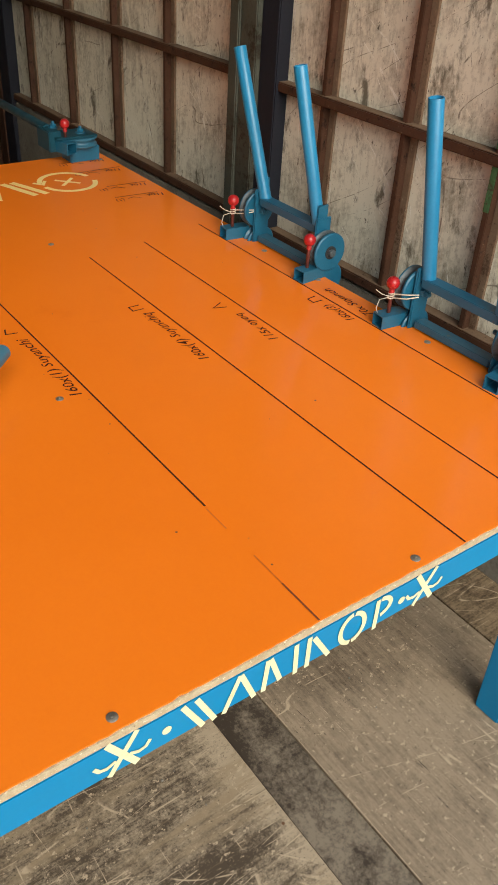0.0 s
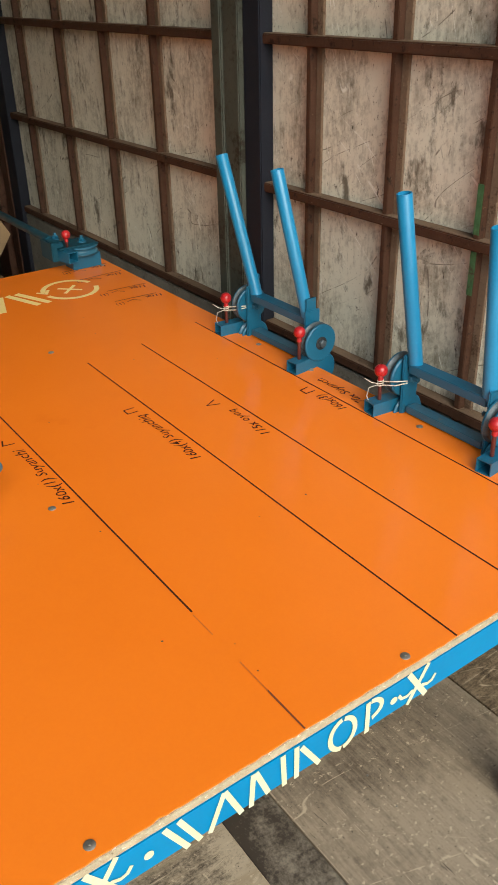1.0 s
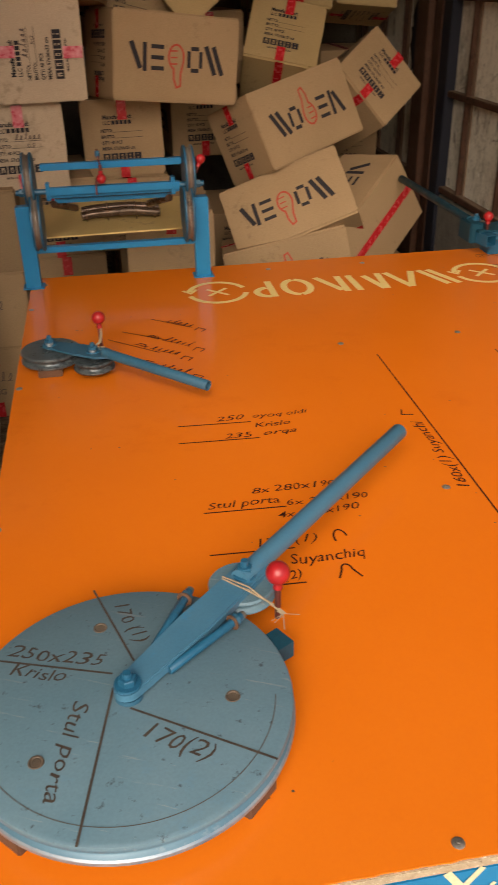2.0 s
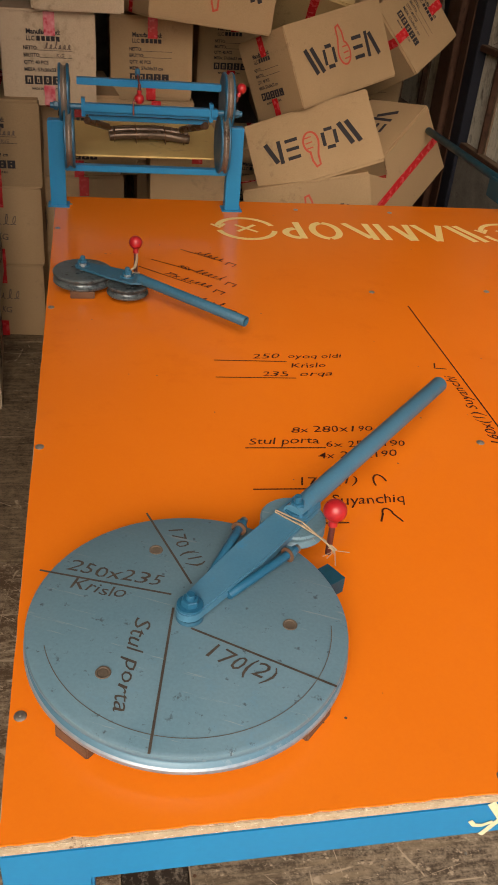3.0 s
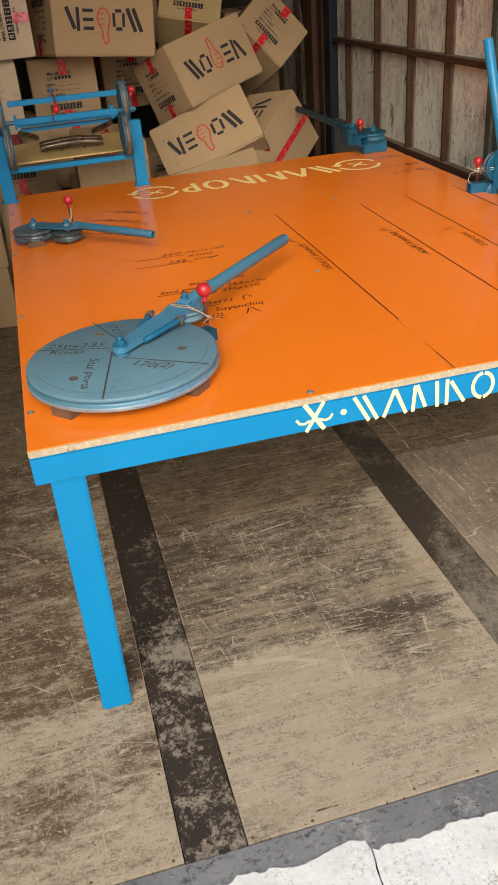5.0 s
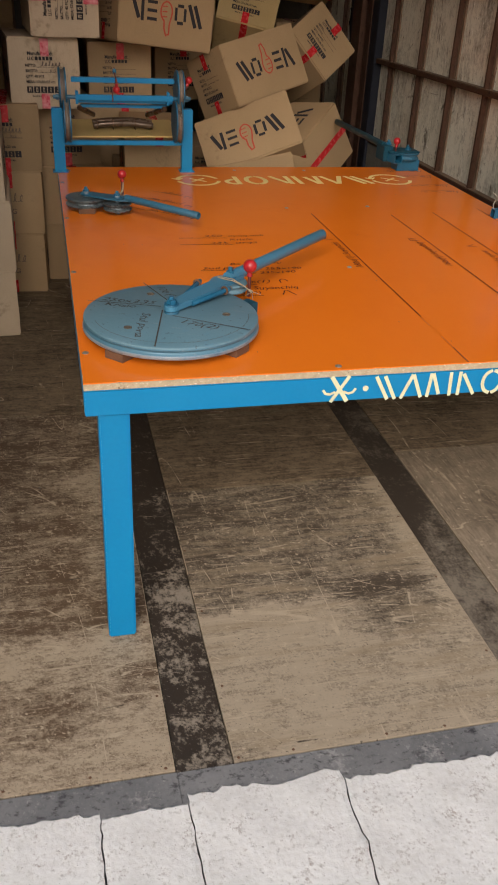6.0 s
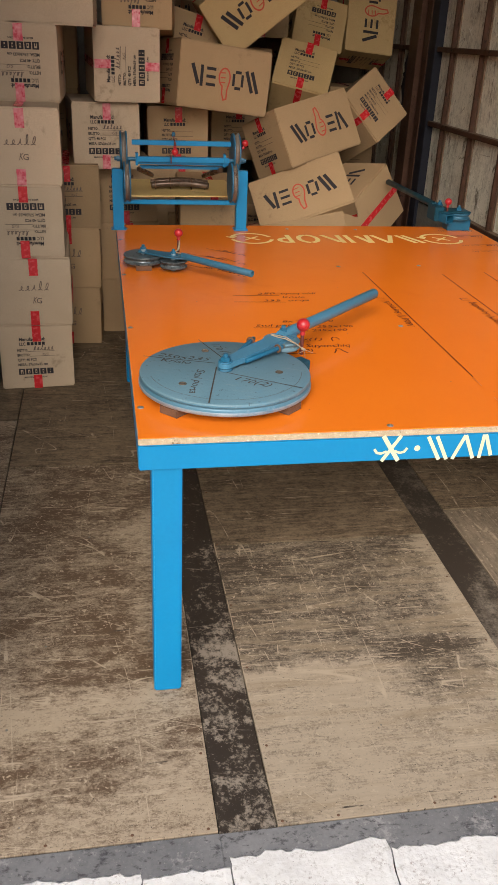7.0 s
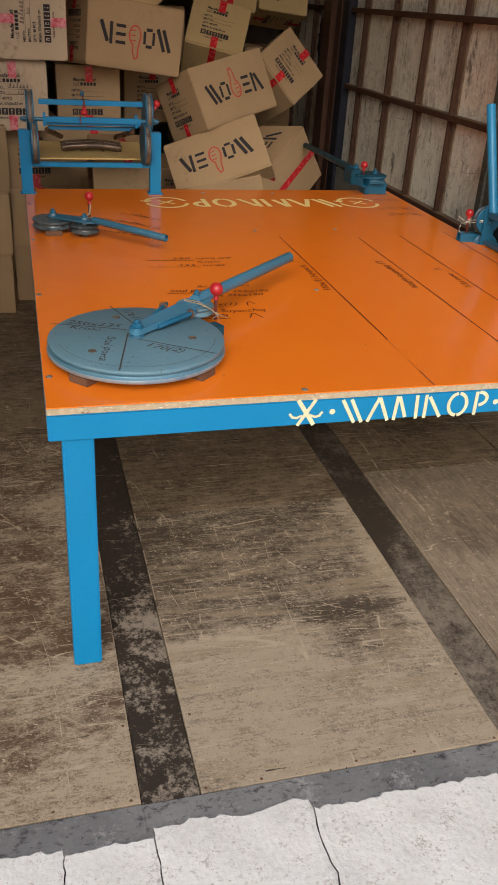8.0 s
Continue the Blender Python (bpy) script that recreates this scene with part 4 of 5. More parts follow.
for body, v, hgt, wid, q in (("250x235", 0.005, 0.026, 0.155, on_disc((0.068, 0.413), (0.22, 0.363))), ("Krislo", 0, 0.024, 0.088, on_disc((0.076, 0.378), (0.17, 0.346))),
                             ("170 (1)", 0.006, 0.024, 0.105, on_disc((0.228, 0.506), (0.264, 0.405))), ("Stul porta", -0.036, 0.024, 0.165, on_disc((0.209, 0.300), (0.173, 0.145))),
                             ("170(2)", -0.038, 0.028, 0.105, on_disc((0.282, 0.262), (0.437, 0.157)))):
    part("hand_lettering", text_into(bmesh.new(), body, 0, v, hgt, wid, 0.2, 0.0, q, 0.12), DISCINK, wheel, "brown marker lettering")
# lever: a folded plate from the pivot, then a tube
p0, p1, p2 = Vector((0, 0, d + 0.020)), Vector((0.208, 0.213, d + 0.020)), Vector((0.615, 0.626, d + 0.026))
ang = math.degrees(math.atan2(p1.y, p1.x))
bm = bmesh.new()
m = pose(0, 0, d + 0.016, 0, 0, ang)
n = (p1 - p0).length
pts = arc(0, 0, 0.022, 0.020, 100, 260, 10) + [(0.15, -0.029), (n + 0.03, -0.026), (n + 0.045, -0.016), (n + 0.045, 0.016), (n + 0.03, 0.026), (0.15, 0.029)]
up = [bm.verts.new(m @ Vector((u, v, 0.009))) for u, v in pts]
dn = [bm.verts.new(m @ Vector((u, v, -0.008))) for u, v in pts]
bm.faces.new(up), bm.faces.new(dn[::-1])
for k in range(len(pts)):
    j = (k + 1) % len(pts)
    bm.faces.new((up[k], dn[k], dn[j], up[j]))
bmesh.ops.recalc_face_normals(bm, faces=bm.faces)
bmesh.ops.bevel(bm, geom=[e for e in bm.edges if e.calc_face_angle(0) > 1.0], offset=0.0025, segments=2, affect='EDGES')
lever = part("lever_plate", bm, LEVERBLUE, wheel)
part("lever_tube", rod(p0.lerp(p1, 0.93) + Vector((0, 0, 0.004)), p2, 0.0175, 24, hollow=0.0145), LEVERBLUE, wheel, smooth=True)
part("pivot_washer", lathe([(0, 0.006), (0.0195, 0.006), (0.0205, 0.0), (0, 0)], 28, pose(0, 0, d + 0.001)), DULLBLUE, wheel, smooth=True)
bolt(wheel, 0, 0, d + 0.0275, 0.0135, SHADEDBLUE, 0.019)
bolt(wheel, 0.203, 0.208, d + 0.0285, 0.0135, SHADEDBLUE, 0.026)
part("pressure_roller", lathe(pulley_profile(0.056, 0.026, 0.006), 48, pose(0.197, 0.202, d - 0.014 + 0.003)), DISCBLUE, wheel, "small grooved roller under the lever", smooth=True)
for a, b in (((0.040, 0.072, d + 0.014), (0.108, 0.188, d + 0.021)), ((0.060, 0.026, d + 0.014), (0.181, 0.111, d + 0.023))):
    part("stay_bolt", rod(a, b, 0.0072, 14), SHADEDBLUE, wheel, smooth=True)
    run = (Vector(b) - Vector(a)).normalized()
    tip = Vector(b) - run * 0.020
    part("washer", lathe([(0, 0.0025), (0.0125, 0.0025), (0.013, 0.0), (0, 0)], 18, along(tip, Vector(b))), RUST, wheel, "rusty washer", smooth=True)
    part("stay_nut", hexagon(0.0105, 0.009, along(tip + run * 0.003, Vector(b) + run)), DULLBLUE, wheel)
    part("threaded_tip", rod(tip + run * 0.012, Vector(b) + run * 0.006, 0.0062, 14), STEEL, wheel, "bare steel thread", smooth=True)
bm = bmesh.new()
for x0, x1, z0, z1 in ((-0.02, 0.02, 0.0, 0.003), (-0.02, 0.02, 0.027, 0.030), (-0.02, -0.017, 0.003, 0.027), (0.017, 0.02, 0.003, 0.027)):
    box(bm, x0, x1, -0.028, 0.028, z0, z1, 0, pose(0.222, 0.074, d - 0.036, 0, 0, -60))
part("clamp_tube", bm, DARKTEAL, wheel, "square tube welded beside the rim")
ball_knob(wheel, 0.244, 0.134, d - 0.010, d + 0.080, 0.0195)
bound_string(wheel, [(0.165, 0.205, d + 0.026), (0.20, 0.165, d + 0.030), (0.235, 0.135, d + 0.016), (0.25, 0.12, d + 0.008)], 5, 0.0014)

# the small two-roller bender
small = thing("roller_bender", pose(0.097, 1.625, TZ), "small blue two-roller tube bender with a tube lever", "bending tool")
part("large_roller", lathe(pulley_profile(0.082, 0.032, 0.008), 56, pose(0, 0, 0.020)), ROLLER, small, "worn steel roller", smooth=True)
part("small_roller", lathe(pulley_profile(0.056, 0.030, 0.008), 48, pose(0.118, -0.075, 0.016)), ROLLER, small, "worn steel roller", smooth=True)
part("foot_block", block(-0.035, 0.03, -0.08, -0.02, 0, 0.020, 0.002), RUST, small)
bm = bmesh.new()
m = pose(0, 0.01, 0.056, 0, 0, -33)
pts = arc(0, 0, 0.022, 0.022, 90, 270, 8) + [(0.10, -0.034), (0.17, -0.034), (0.205, -0.015), (0.205, 0.015), (0.17, 0.034), (0.10, 0.034)]
up = [bm.verts.new(m @ Vector((u, v, 0.006))) for u, v in pts]
dn = [bm.verts.new(m @ Vector((u, v, 0.0))) for u, v in pts]
bm.faces.new(up), bm.faces.new(dn[::-1])
for k in range(len(pts)):
    j = (k + 1) % len(pts)
    bm.faces.new((up[k], dn[k], dn[j], up[j]))
bmesh.ops.recalc_face_normals(bm, faces=bm.faces)
part("lever_plate", bm, DULLBLUE, small)
part("lever_tube", rod((0.150, -0.095, 0.066), (0.401, -0.335, 0.055), 0.0135, 20, hollow=0.011), DULLBLUE, small, smooth=True)
bolt(small, 0.0, 0.01, 0.065, 0.013, SHADEDBLUE)
bolt(small, 0.118, -0.068, 0.065, 0.013, SHADEDBLUE)
part("axle", rod((0.0, 0.0, 0.0), (0.0, 0.0, 0.07), 0.010), BARE, small)
part("axle", rod((0.118, -0.075, 0.0), (0.118, -0.075, 0.07), 0.010), BARE, small)
ball_knob(small, 0.142, -0.035, 0.060, 0.145, 0.018)
bound_string(small, [(0.148, -0.038, 0.125), (0.145, -0.040, 0.10), (0.138, -0.045, 0.078), (0.125, -0.05, 0.068)], 8, 0.002)


# ---- lever benders along the table's edge ----
def edge_bender(x, ya, yb, tops, clamps, low, label):
    """A pair of lever benders on one frame beside the table: a wheel, plate, tube and clamp at each end (ya far, yb near)."""
    ob = thing("edge_bender", pose(x, 0, TZ), label, "bending tool", "benders along the table edge")
    for z0, z1, w in ((0.118, 0.142, 0.020), (0.004, 0.024, 0.018)):
        part("link_bar", block(-w, w, yb + 0.008, ya - 0.008, z0, z1, 0.002), SHADEDBLUE if z0 > 0.1 else DULLBLUE, ob)
    for y, s, top, yc, pz in ((ya, 1, tops[0], clamps[0], 0.098), (yb, -1, tops[1], clamps[1], low)):
        part("side_plate", block(-0.028, 0.028, min(y, y + s * 0.008), max(y, y + s * 0.008), -0.01, 0.165, 0.003), SHADEDBLUE, ob)
        c = y + s * 0.012
        q = Matrix.Translation((0, c, pz)) @ (Vector((0, s, 0))).to_track_quat("Z", "X").to_matrix().to_4x4()
        pulley = part("pulley", lathe(pulley_profile(0.056, 0.036, 0.008), 44, q), SHADEDBLUE, ob, "blue grooved wheel with a bare steel groove", smooth=True)
        part("groove", lathe([(0.0564, 0.0282)] + [(0.0564 - 0.0072 * math.sin(math.pi * k / 8), 0.0282 - 0.0204 * k / 8) for k in range(1, 9)], 44, q), GROOVE, pulley, smooth=True)
        q2 = Matrix.Translation((0.012, c, -0.012)) @ (Vector((0, s, 0))).to_track_quat("Z", "X").to_matrix().to_4x4()
        part("fixed_wheel", lathe(pulley_profile(0.052, 0.028, 0.008), 40, q2), SHADEDBLUE, ob, smooth=True)
        q3 = q @ pose(0, 0, 0.036)
        part("axle_nut", hexagon(0.012, 0.012, q3, lathe([(0, 0.0015), (0.019, 0.0015), (0.0195, 0), (0, 0)], 20, q3)), GROOVE, ob)
        # black ring on the flat face imitates the shaded recess round the nut
        part("axle_ring", lathe([(0.0115, 0.0022), (0.0165, 0.003), (0.0195, 0.0018), (0.0195, 0.0)], 20, q3), RECESSBLACK, ob, smooth=True)
        base = Vector((0, y - s * 0.014, 0.135))
        part("lever_tube", rod(base, Vector(top) - Vector((x, 0, TZ)), 0.0185, 26, hollow=0.0155), LITBLUE, ob, smooth=True)
        tip = Vector(top) - Vector((x, 0, TZ))
        # rust-coloured disc plugs the tube so that its hollow looks shaded
        part("tube_bore", lathe([(0, 0.0), (0.0153, 0.0)], 20, along(tip - (tip - base).normalized() * 0.012, tip + (tip - base))), RUST, ob, "rusty disc just inside the tube, dark for the hollow's shade")
        back = Matrix.Translation((0, y - s * 0.0005, pz)) @ (Vector((0, -s, 0))).to_track_quat("Z", "X").to_matrix().to_4x4()
        part("axle_nut", hexagon(0.012, 0.011, back, lathe([(0, 0.026), (0.0062, 0.026), (0.0065, 0.010), (0, 0.010)], 12, back)), DULLBLUE, ob)
        part("gusset", block(-0.020, 0.020, min(y, y - s * 0.006), max(y, y - s * 0.006), 0.14, 0.20, 0.003), SHADEDBLUE, ob)
        bm = bmesh.new()
        for x0, x1, z0, z1 in ((-0.02, 0.02, 0.0, 0.0025), (-0.02, 0.02, 0.0325, 0.035), (-0.02, -0.0175, 0.0025, 0.0325), (0.0175, 0.02, 0.0025, 0.0325)):
            box(bm, x0, x1, -0.042, 0.042, z0, z1, 0, pose(1.832 - x, yc, 0, 0, 0, 90 - 6 * s))
        part("clamp_block", bm, SHADEDBLUE, ob, "short square tube clamp")
        ball_knob(ob, 1.822 - x, yc, 0.035, 0.118, 0.0175)
    return ob


edge_bender(1.885, 1.345, 1.065, ((1.860, 1.466, 1.360), (1.827, 1.15, 1.368)), (1.412, 1.040), 0.076, "pair of blue lever benders with red ball clamps, levers raised")
edge_bender(1.885, 0.660, 0.395, ((1.825, 0.672, 1.387), (1.832, 0.402, 1.362)), (0.706, 0.335), 0.090, "pair of blue lever benders with red ball clamps and string")
for ky, label in ((1.412, "pale string tied from a red ball clamp to a bender"), (0.706, "pale string tied between a ball clamp and a bender")):
    bm = bmesh.new()
    for dz in (0.0, 0.011):
        wire([(1.822, ky, 0.893 + dz), (1.8255, ky - 0.022, 0.899 + dz), (1.832, ky - 0.045, 0.905 + dz), (1.8555, ky - 0.063, 0.912 + dz * 0.5)], 0.0017, bm)
    ring = [(1.822 + 0.0078 * math.cos(k * 0.7), ky + 0.0078 * math.sin(k * 0.7), 0.890 + k * 0.0007) for k in range(28)]
    wire(ring, 0.0016, bm)
    wire([(1.815, ky, 0.896), (1.800, ky + 0.018, 0.885), (1.795, ky + 0.020, 0.862), (1.798, ky + 0.012, 0.845)], 0.0011, bm)
    wire([(1.815, ky, 0.898), (1.797, ky + 0.010, 0.905), (1.786, ky + 0.022, 0.915)], 0.0011, bm)
    tagged(part("cord", bm, PALESTRING), label, "string")

# the corner bender at the far end
far = thing("corner_bender", pose(1.745, 2.325, TZ), "dark blue corner bender with a long tube handle", "bending tool")
part("base_block", block(-0.028, 0.095, 0.010, 0.090, 0.0, 0.056, 0.003), SHADEDBLUE, far)
part("die", lathe(pulley_profile(0.066, 0.034, 0.008), 40, pose(0.03, 0.045, 0.0565)), DULLBLUE, far, smooth=True)
part("top_plate", block(-0.085, 0.085, -0.005, 0.110, 0.0915, 0.099, 0.003), DARKTEAL, far)
part("side_jaw", block(-0.105, -0.055, 0.02, 0.13, 0.045, 0.12, 0.004), DARKTEAL, far)
part("handle_tube", rod((-0.075, 0.10, 0.112), (-0.049, 0.965, 0.092), 0.0165, 20, hollow=0.0135), DARKTEAL, far, "dark teal tube handle", smooth=True)
bolt(far, -0.06, 0.08, 0.121), bolt(far, 0.035, 0.045, 0.102)
bm = bmesh.new()
for x0, x1, z0, z1 in ((-0.022, 0.022, 0.0, 0.003), (-0.022, 0.022, 0.039, 0.042), (-0.022, -0.019, 0.003, 0.039), (0.019, 0.022, 0.003, 0.039)):
    box(bm, x0, x1, -0.045, 0.045, z0, z1, 0, pose(-0.055, 0.0, 0.048, 0, 0, 12))
part("clamp_block", bm, SHADEDBLUE, far, "short square tube clamp")
ball_knob(far, -0.044, 0.01, 0.098, 0.148, 0.018)

# the wheel stand on the far edge
stand = thing("wheel_stand", pose(0.31, 2.335, TZ), "blue steel stand with grooved bending wheels and cross bars", "bending tool")
for x in (-0.297, 0.306):
    part("post", block(x - 0.026, x + 0.026, -0.022, 0.022, 0, 0.285, 0.003), BLUE, stand)
    part("foot_plate", block(x - 0.036, x + 0.036, -0.03, 0.03, 0, 0.005, 0.001), BLUE, stand)
part("cross_bar", block(-0.271, 0.280, -0.015, 0.015, 0.122, 0.142, 0.002), BLUE, stand)
for y, z, h, x0, x1 in ((0.03, 0.402, 0.022, -0.225, 0.25), (-0.03, 0.334, 0.024, -0.205, 0.235), (-0.012, 0.314, 0.010, -0.205, 0.235), (0.02, 0.292, 0.014, -0.19, 0.21)):
    part("cross_bar", block(x0, x1, y - 0.013, y + 0.013, z - h / 2, z + h / 2, 0.002), BLUE, stand)
for s, x in ((-1, -0.255), (1, 0.262)):
    for z, r, y in ((0.365, 0.088, 0.02), (0.232, 0.098, -0.012)):
        q = Matrix.Translation((x - s * 0.002 + (0.012 * s if z > 0.3 else 0), y, z)) @ (Vector((s, 0, 0))).to_track_quat("Z", "Y").to_matrix().to_4x4() @ pose(0, 0, -0.017)
        w = part("grooved_wheel", lathe(pulley_profile(r, 0.034, 0.010), 56, q), SHADEDBLUE, stand, "blue wheel with a bare steel groove", smooth=True)
        part("groove", lathe([(r + 0.0002, 0.0265)] + [(r - 0.009 * math.sin(math.pi * k / 8), 0.0265 - 0.019 * k / 8) for k in range(1, 9)], 56, q), RUSTYRIM, w, smooth=True)
    part("bearing_plate", block(x - s * 0.050 - 0.006, x - s * 0.050 + 0.006, -0.050, -0.010, 0.30, 0.368, 0.012), BLUE, stand)
    part("axle", rod((x - s * 0.06, -0.03, 0.334), (x + s * 0.055, -0.03, 0.334), 0.009), SHADEDBLUE, stand)
    part("axle_nut", hexagon(0.014, 0.014, Matrix.Translation((x + s * 0.030, -0.03, 0.334)) @ (Vector((s, 0, 0))).to_track_quat("Z", "Y").to_matrix().to_4x4()), DULLBLUE, stand)
    part("brace", rod((x - s * 0.06, 0.0, 0.285), (x - s * 0.13, 0.14, 0.235), 0.012), HANDLEBROWN, stand)
ball_knob(stand, 0.292, -0.03, 0.37, 0.414, 0.016, (0.018, 0))
ball_knob(stand, -0.026, -0.05, 0.415, 0.370, 0.0165)
part("hook_rod", wire([(-0.032, -0.02, 0.46), (-0.03, -0.035, 0.43), (-0.022, -0.05, 0.40), (-0.045, -0.055, 0.36), (-0.045, -0.06, 0.32)], 0.003), DARKRED, stand)
part("small_knob", lathe([(0, 0.012), (0.007, 0.01), (0.009, 0.0), (0.006, -0.01), (0, -0.012)], 12, pose(-0.031, -0.025, 0.445)), SHADEDBLUE, stand)

# ---- cardboard boxes ----
BL, BW, BH = 0.57, 0.36, 0.33


def carton_mesh(seed, material=CARD):
    """A sagging corrugated carton, centred, with flaps meeting along its top and bottom."""
    rng = random.Random(seed)
    bm = bmesh.new()
    nx, ny, nz = 8, 6, 6
    vs = {}

    def vert(i, j, k):
        if (i, j, k) not in vs:
            u, v, w = i / nx - 0.5, j / ny - 0.5, k / nz - 0.5
            p = Vector((u * BL, v * BW, w * BH))
            off = 0.004 * noise.noise(Vector((u * 3 + seed * 1.7, v * 3, w * 3 + seed)))
            bulge = 0.005 * (1 - 4 * u * u) * (1 - 4 * v * v) * (1 - 4 * w * w)
            for ax, q in enumerate((u, v, w)):
                if abs(q) == 0.5:
                    p[ax] += math.copysign(off * 0.8 + 0.004 * (1 - 4 * (u * u if ax != 0 else v * v)) * (1 - 4 * (w * w if ax != 2 else v * v)), q)
            vs[i, j, k] = bm.verts.new(p)
        return vs[i, j, k]

    def grid(fn, a, b):
        for p in range(a):
            for q in range(b):
                bm.faces.new([vert(*fn(p + s, q + t)) for s, t in ((0, 0), (1, 0), (1, 1), (0, 1))])

    for k in (0, nz):
        grid(lambda p, q: (p, q, k), nx, ny)
    for j in (0, ny):
        grid(lambda p, q: (p, j, q), nx, nz)
    for i in (0, nx):
        grid(lambda p, q: (i, p, q), ny, nz)
    bmesh.ops.recalc_face_normals(bm, faces=bm.faces)
    sharp = [e for e in bm.edges if e.calc_face_angle(0) > 1.0]
    bmesh.ops.bevel(bm, geom=sharp, offset=0.004, segments=2, affect="EDGES")
    return mesh_of("carton", bm, material, False)


FLAP = [mesh_of("flap", block(-BL / 2 + 0.004, BL / 2 - 0.004, 0.0015, BW / 2 - 0.003, 0.0, 0.007, 0.001), mt) for mt in (CARD, CARDPALE, CARDSUNLIT)]
CARTONS = [carton_mesh(k) for k in range(5)] + [carton_mesh(k, CARDPALE) for k in range(5)] + [carton_mesh(k, CARDSUNLIT) for k in range(5)]


def printed_label():
    """The print on a carton's end, in its own plane: words, a bar for the maker's name, ruled lines and five small signs."""
    bm = bmesh.new()
    text_into(bm, "Manufactured:", -0.085, 0.090, 0.0185, 0.13, 0, 0.03)
    text_into(bm, "LLC", -0.085, 0.066, 0.017, 0.032, 0, 0.02)
    for k in range(5):
        flat(bm, [(-0.046 + k * 0.0185, 0.066), (-0.032 + k * 0.0185, 0.066), (-0.032 + k * 0.0185, 0.083), (-0.046 + k * 0.0185, 0.083)])
    text_into(bm, "NETTO:", -0.098, 0.034, 0.0140, 0.054, 0, 0.03)
    text_into(bm, "BRUTTO:", -0.098, 0.008, 0.0140, 0.063, 0, 0.03)
    for v, u in ((0.033, -0.044), (0.007, -0.036)):
        stroke(bm, [(u, v), (0.088, v)], 0.0016)
    text_into(bm, "QTY: 40 PCS", -0.098, -0.018, 0.0140, 0.094, 0, 0.03)
    text_into(bm, "MESA: 57x36x33 cm", -0.098, -0.044, 0.0140, 0.148, 0, 0.03)
    for k in range(5):
        u, v = -0.097 + k * 0.0355, -0.092
        for a, b in (((u, v), (u + 0.031, v + 0.006)), ((u, v + 0.026), (u + 0.031, v + 0.032)), ((u, v + 0.006), (u + 0.009 + 0.001 * k, v + 0.026)), ((u + 0.022 - 0.001 * k, v + 0.006), (u + 0.031, v + 0.026)), ((u + 0.013, v + 0.006 + 0.002 * k), (u + 0.018, v + 0.018 + 0.001 * k))):
            flat(bm, [a, (b[0], a[1]), b, (a[0], b[1])])
    text_into(bm, "MADE IN UZBEKISTAN", -0.072, -0.112, 0.0085, 0.115, 0, 0.03)
    return mesh_of("printed_label", bm, PRINT)


def brand_mark():
    """The plain dark shapes printed on a carton's long side, and the red outline among them."""
    bm = bmesh.new()
    h, w = 0.10, 0.021
    stroke(bm, [(-0.205, h), (-0.165, 0)], w), stroke(bm, [(-0.170, h), (-0.130, 0)], w)
    for a, b in (((-0.105, 0.022), (-0.105, h - 0.022)), ((-0.05, 0.022), (-0.05, h - 0.022)), ((-0.092, h - 0.008), (-0.063, h - 0.008)), ((-0.092, 0.008), (-0.063, 0.008))):
        stroke(bm, [a, b], w * 0.75)
    for v in (h - 0.009, h / 2, 0.009):
        stroke(bm, [(0.068, v), (0.118, v)], w * 0.75)
    stroke(bm, [(0.150, h), (0.150, 0)], w * 0.85), stroke(bm, [(0.172, h * 0.9), (0.208, 0)], w)
    dark = mesh_of("brand_print", bm, PRINT)
    bm = bmesh.new()
    ring = arc(0.008, 0.045, 0.034, 0.048, -200, 70, 20) + [(0.018, 0.13), (0.006, 0.162), (-0.012, 0.155), (-0.012, 0.11), (-0.024, 0.062)]
    stroke(bm, ring, 0.0085)
    for v in (0.02, 0.045, 0.07):
        stroke(bm, [(0.004, v), (0.032, v + 0.002)], 0.006)
    return dark, mesh_of("brand_outline", bm, REDPRINT)


def tape_strip(u0, u1, v0, v1, material, seed):
    """A strip of tape, lightly wrinkled, in its own plane."""
    rng = random.Random(seed)
    bm = bmesh.new()
    n = 10
    rows = [[bm.verts.new((u + rng.uniform(-0.001, 0.001), v0 + (v1 - v0) * k / n, rng.uniform(0.0, 0.0006))) for u in (u0, (u0 + u1) / 2, u1)] for k in range(n + 1)]
    for a, b in zip(rows, rows[1:]):
        for i in (0, 1):
            bm.faces.new((a[i], a[i + 1], b[i + 1], b[i]))
    return mesh_of("tape", bm, material)


LABEL = printed_label()
BRAND, OUTLINE = brand_mark()
TAPE_TOP = [tape_strip(-0.021, 0.021, 0.085, BH / 2 + 0.004, mt, 1 + k) for k, mt in enumerate((TAPE, PINKTAPE))]
TAPE_LOW = [tape_strip(-0.021, 0.021, -BH / 2 - 0.004, -0.095, mt, 4 + k) for k, mt in enumerate((TAPE, PINKTAPE))]
TAPE_LONG = tape_strip(-0.021, 0.021, -BL / 2 - 0.002, BL / 2 + 0.002, TAPE, 9)
WRITTEN = []
for k in range(2):
    bm = scribble(bmesh.new(), -0.02 if k == 0 else -0.075, 0.085 if k == 0 else 0.075, 0.040 if k == 0 else 0.012, 0.022 + 0.012 * k, 0.0035, random.Random(20 + k))
    text_into(bm, "KG", 0.025 if k == 0 else -0.01, 0.010 if k == 0 else -0.055, 0.017 + 0.010 * k, 0.033 + 0.015 * k, 0.2, 0.01, None, 0.25)
    WRITTEN.append(mesh_of("pen_writing", bm, PEN))
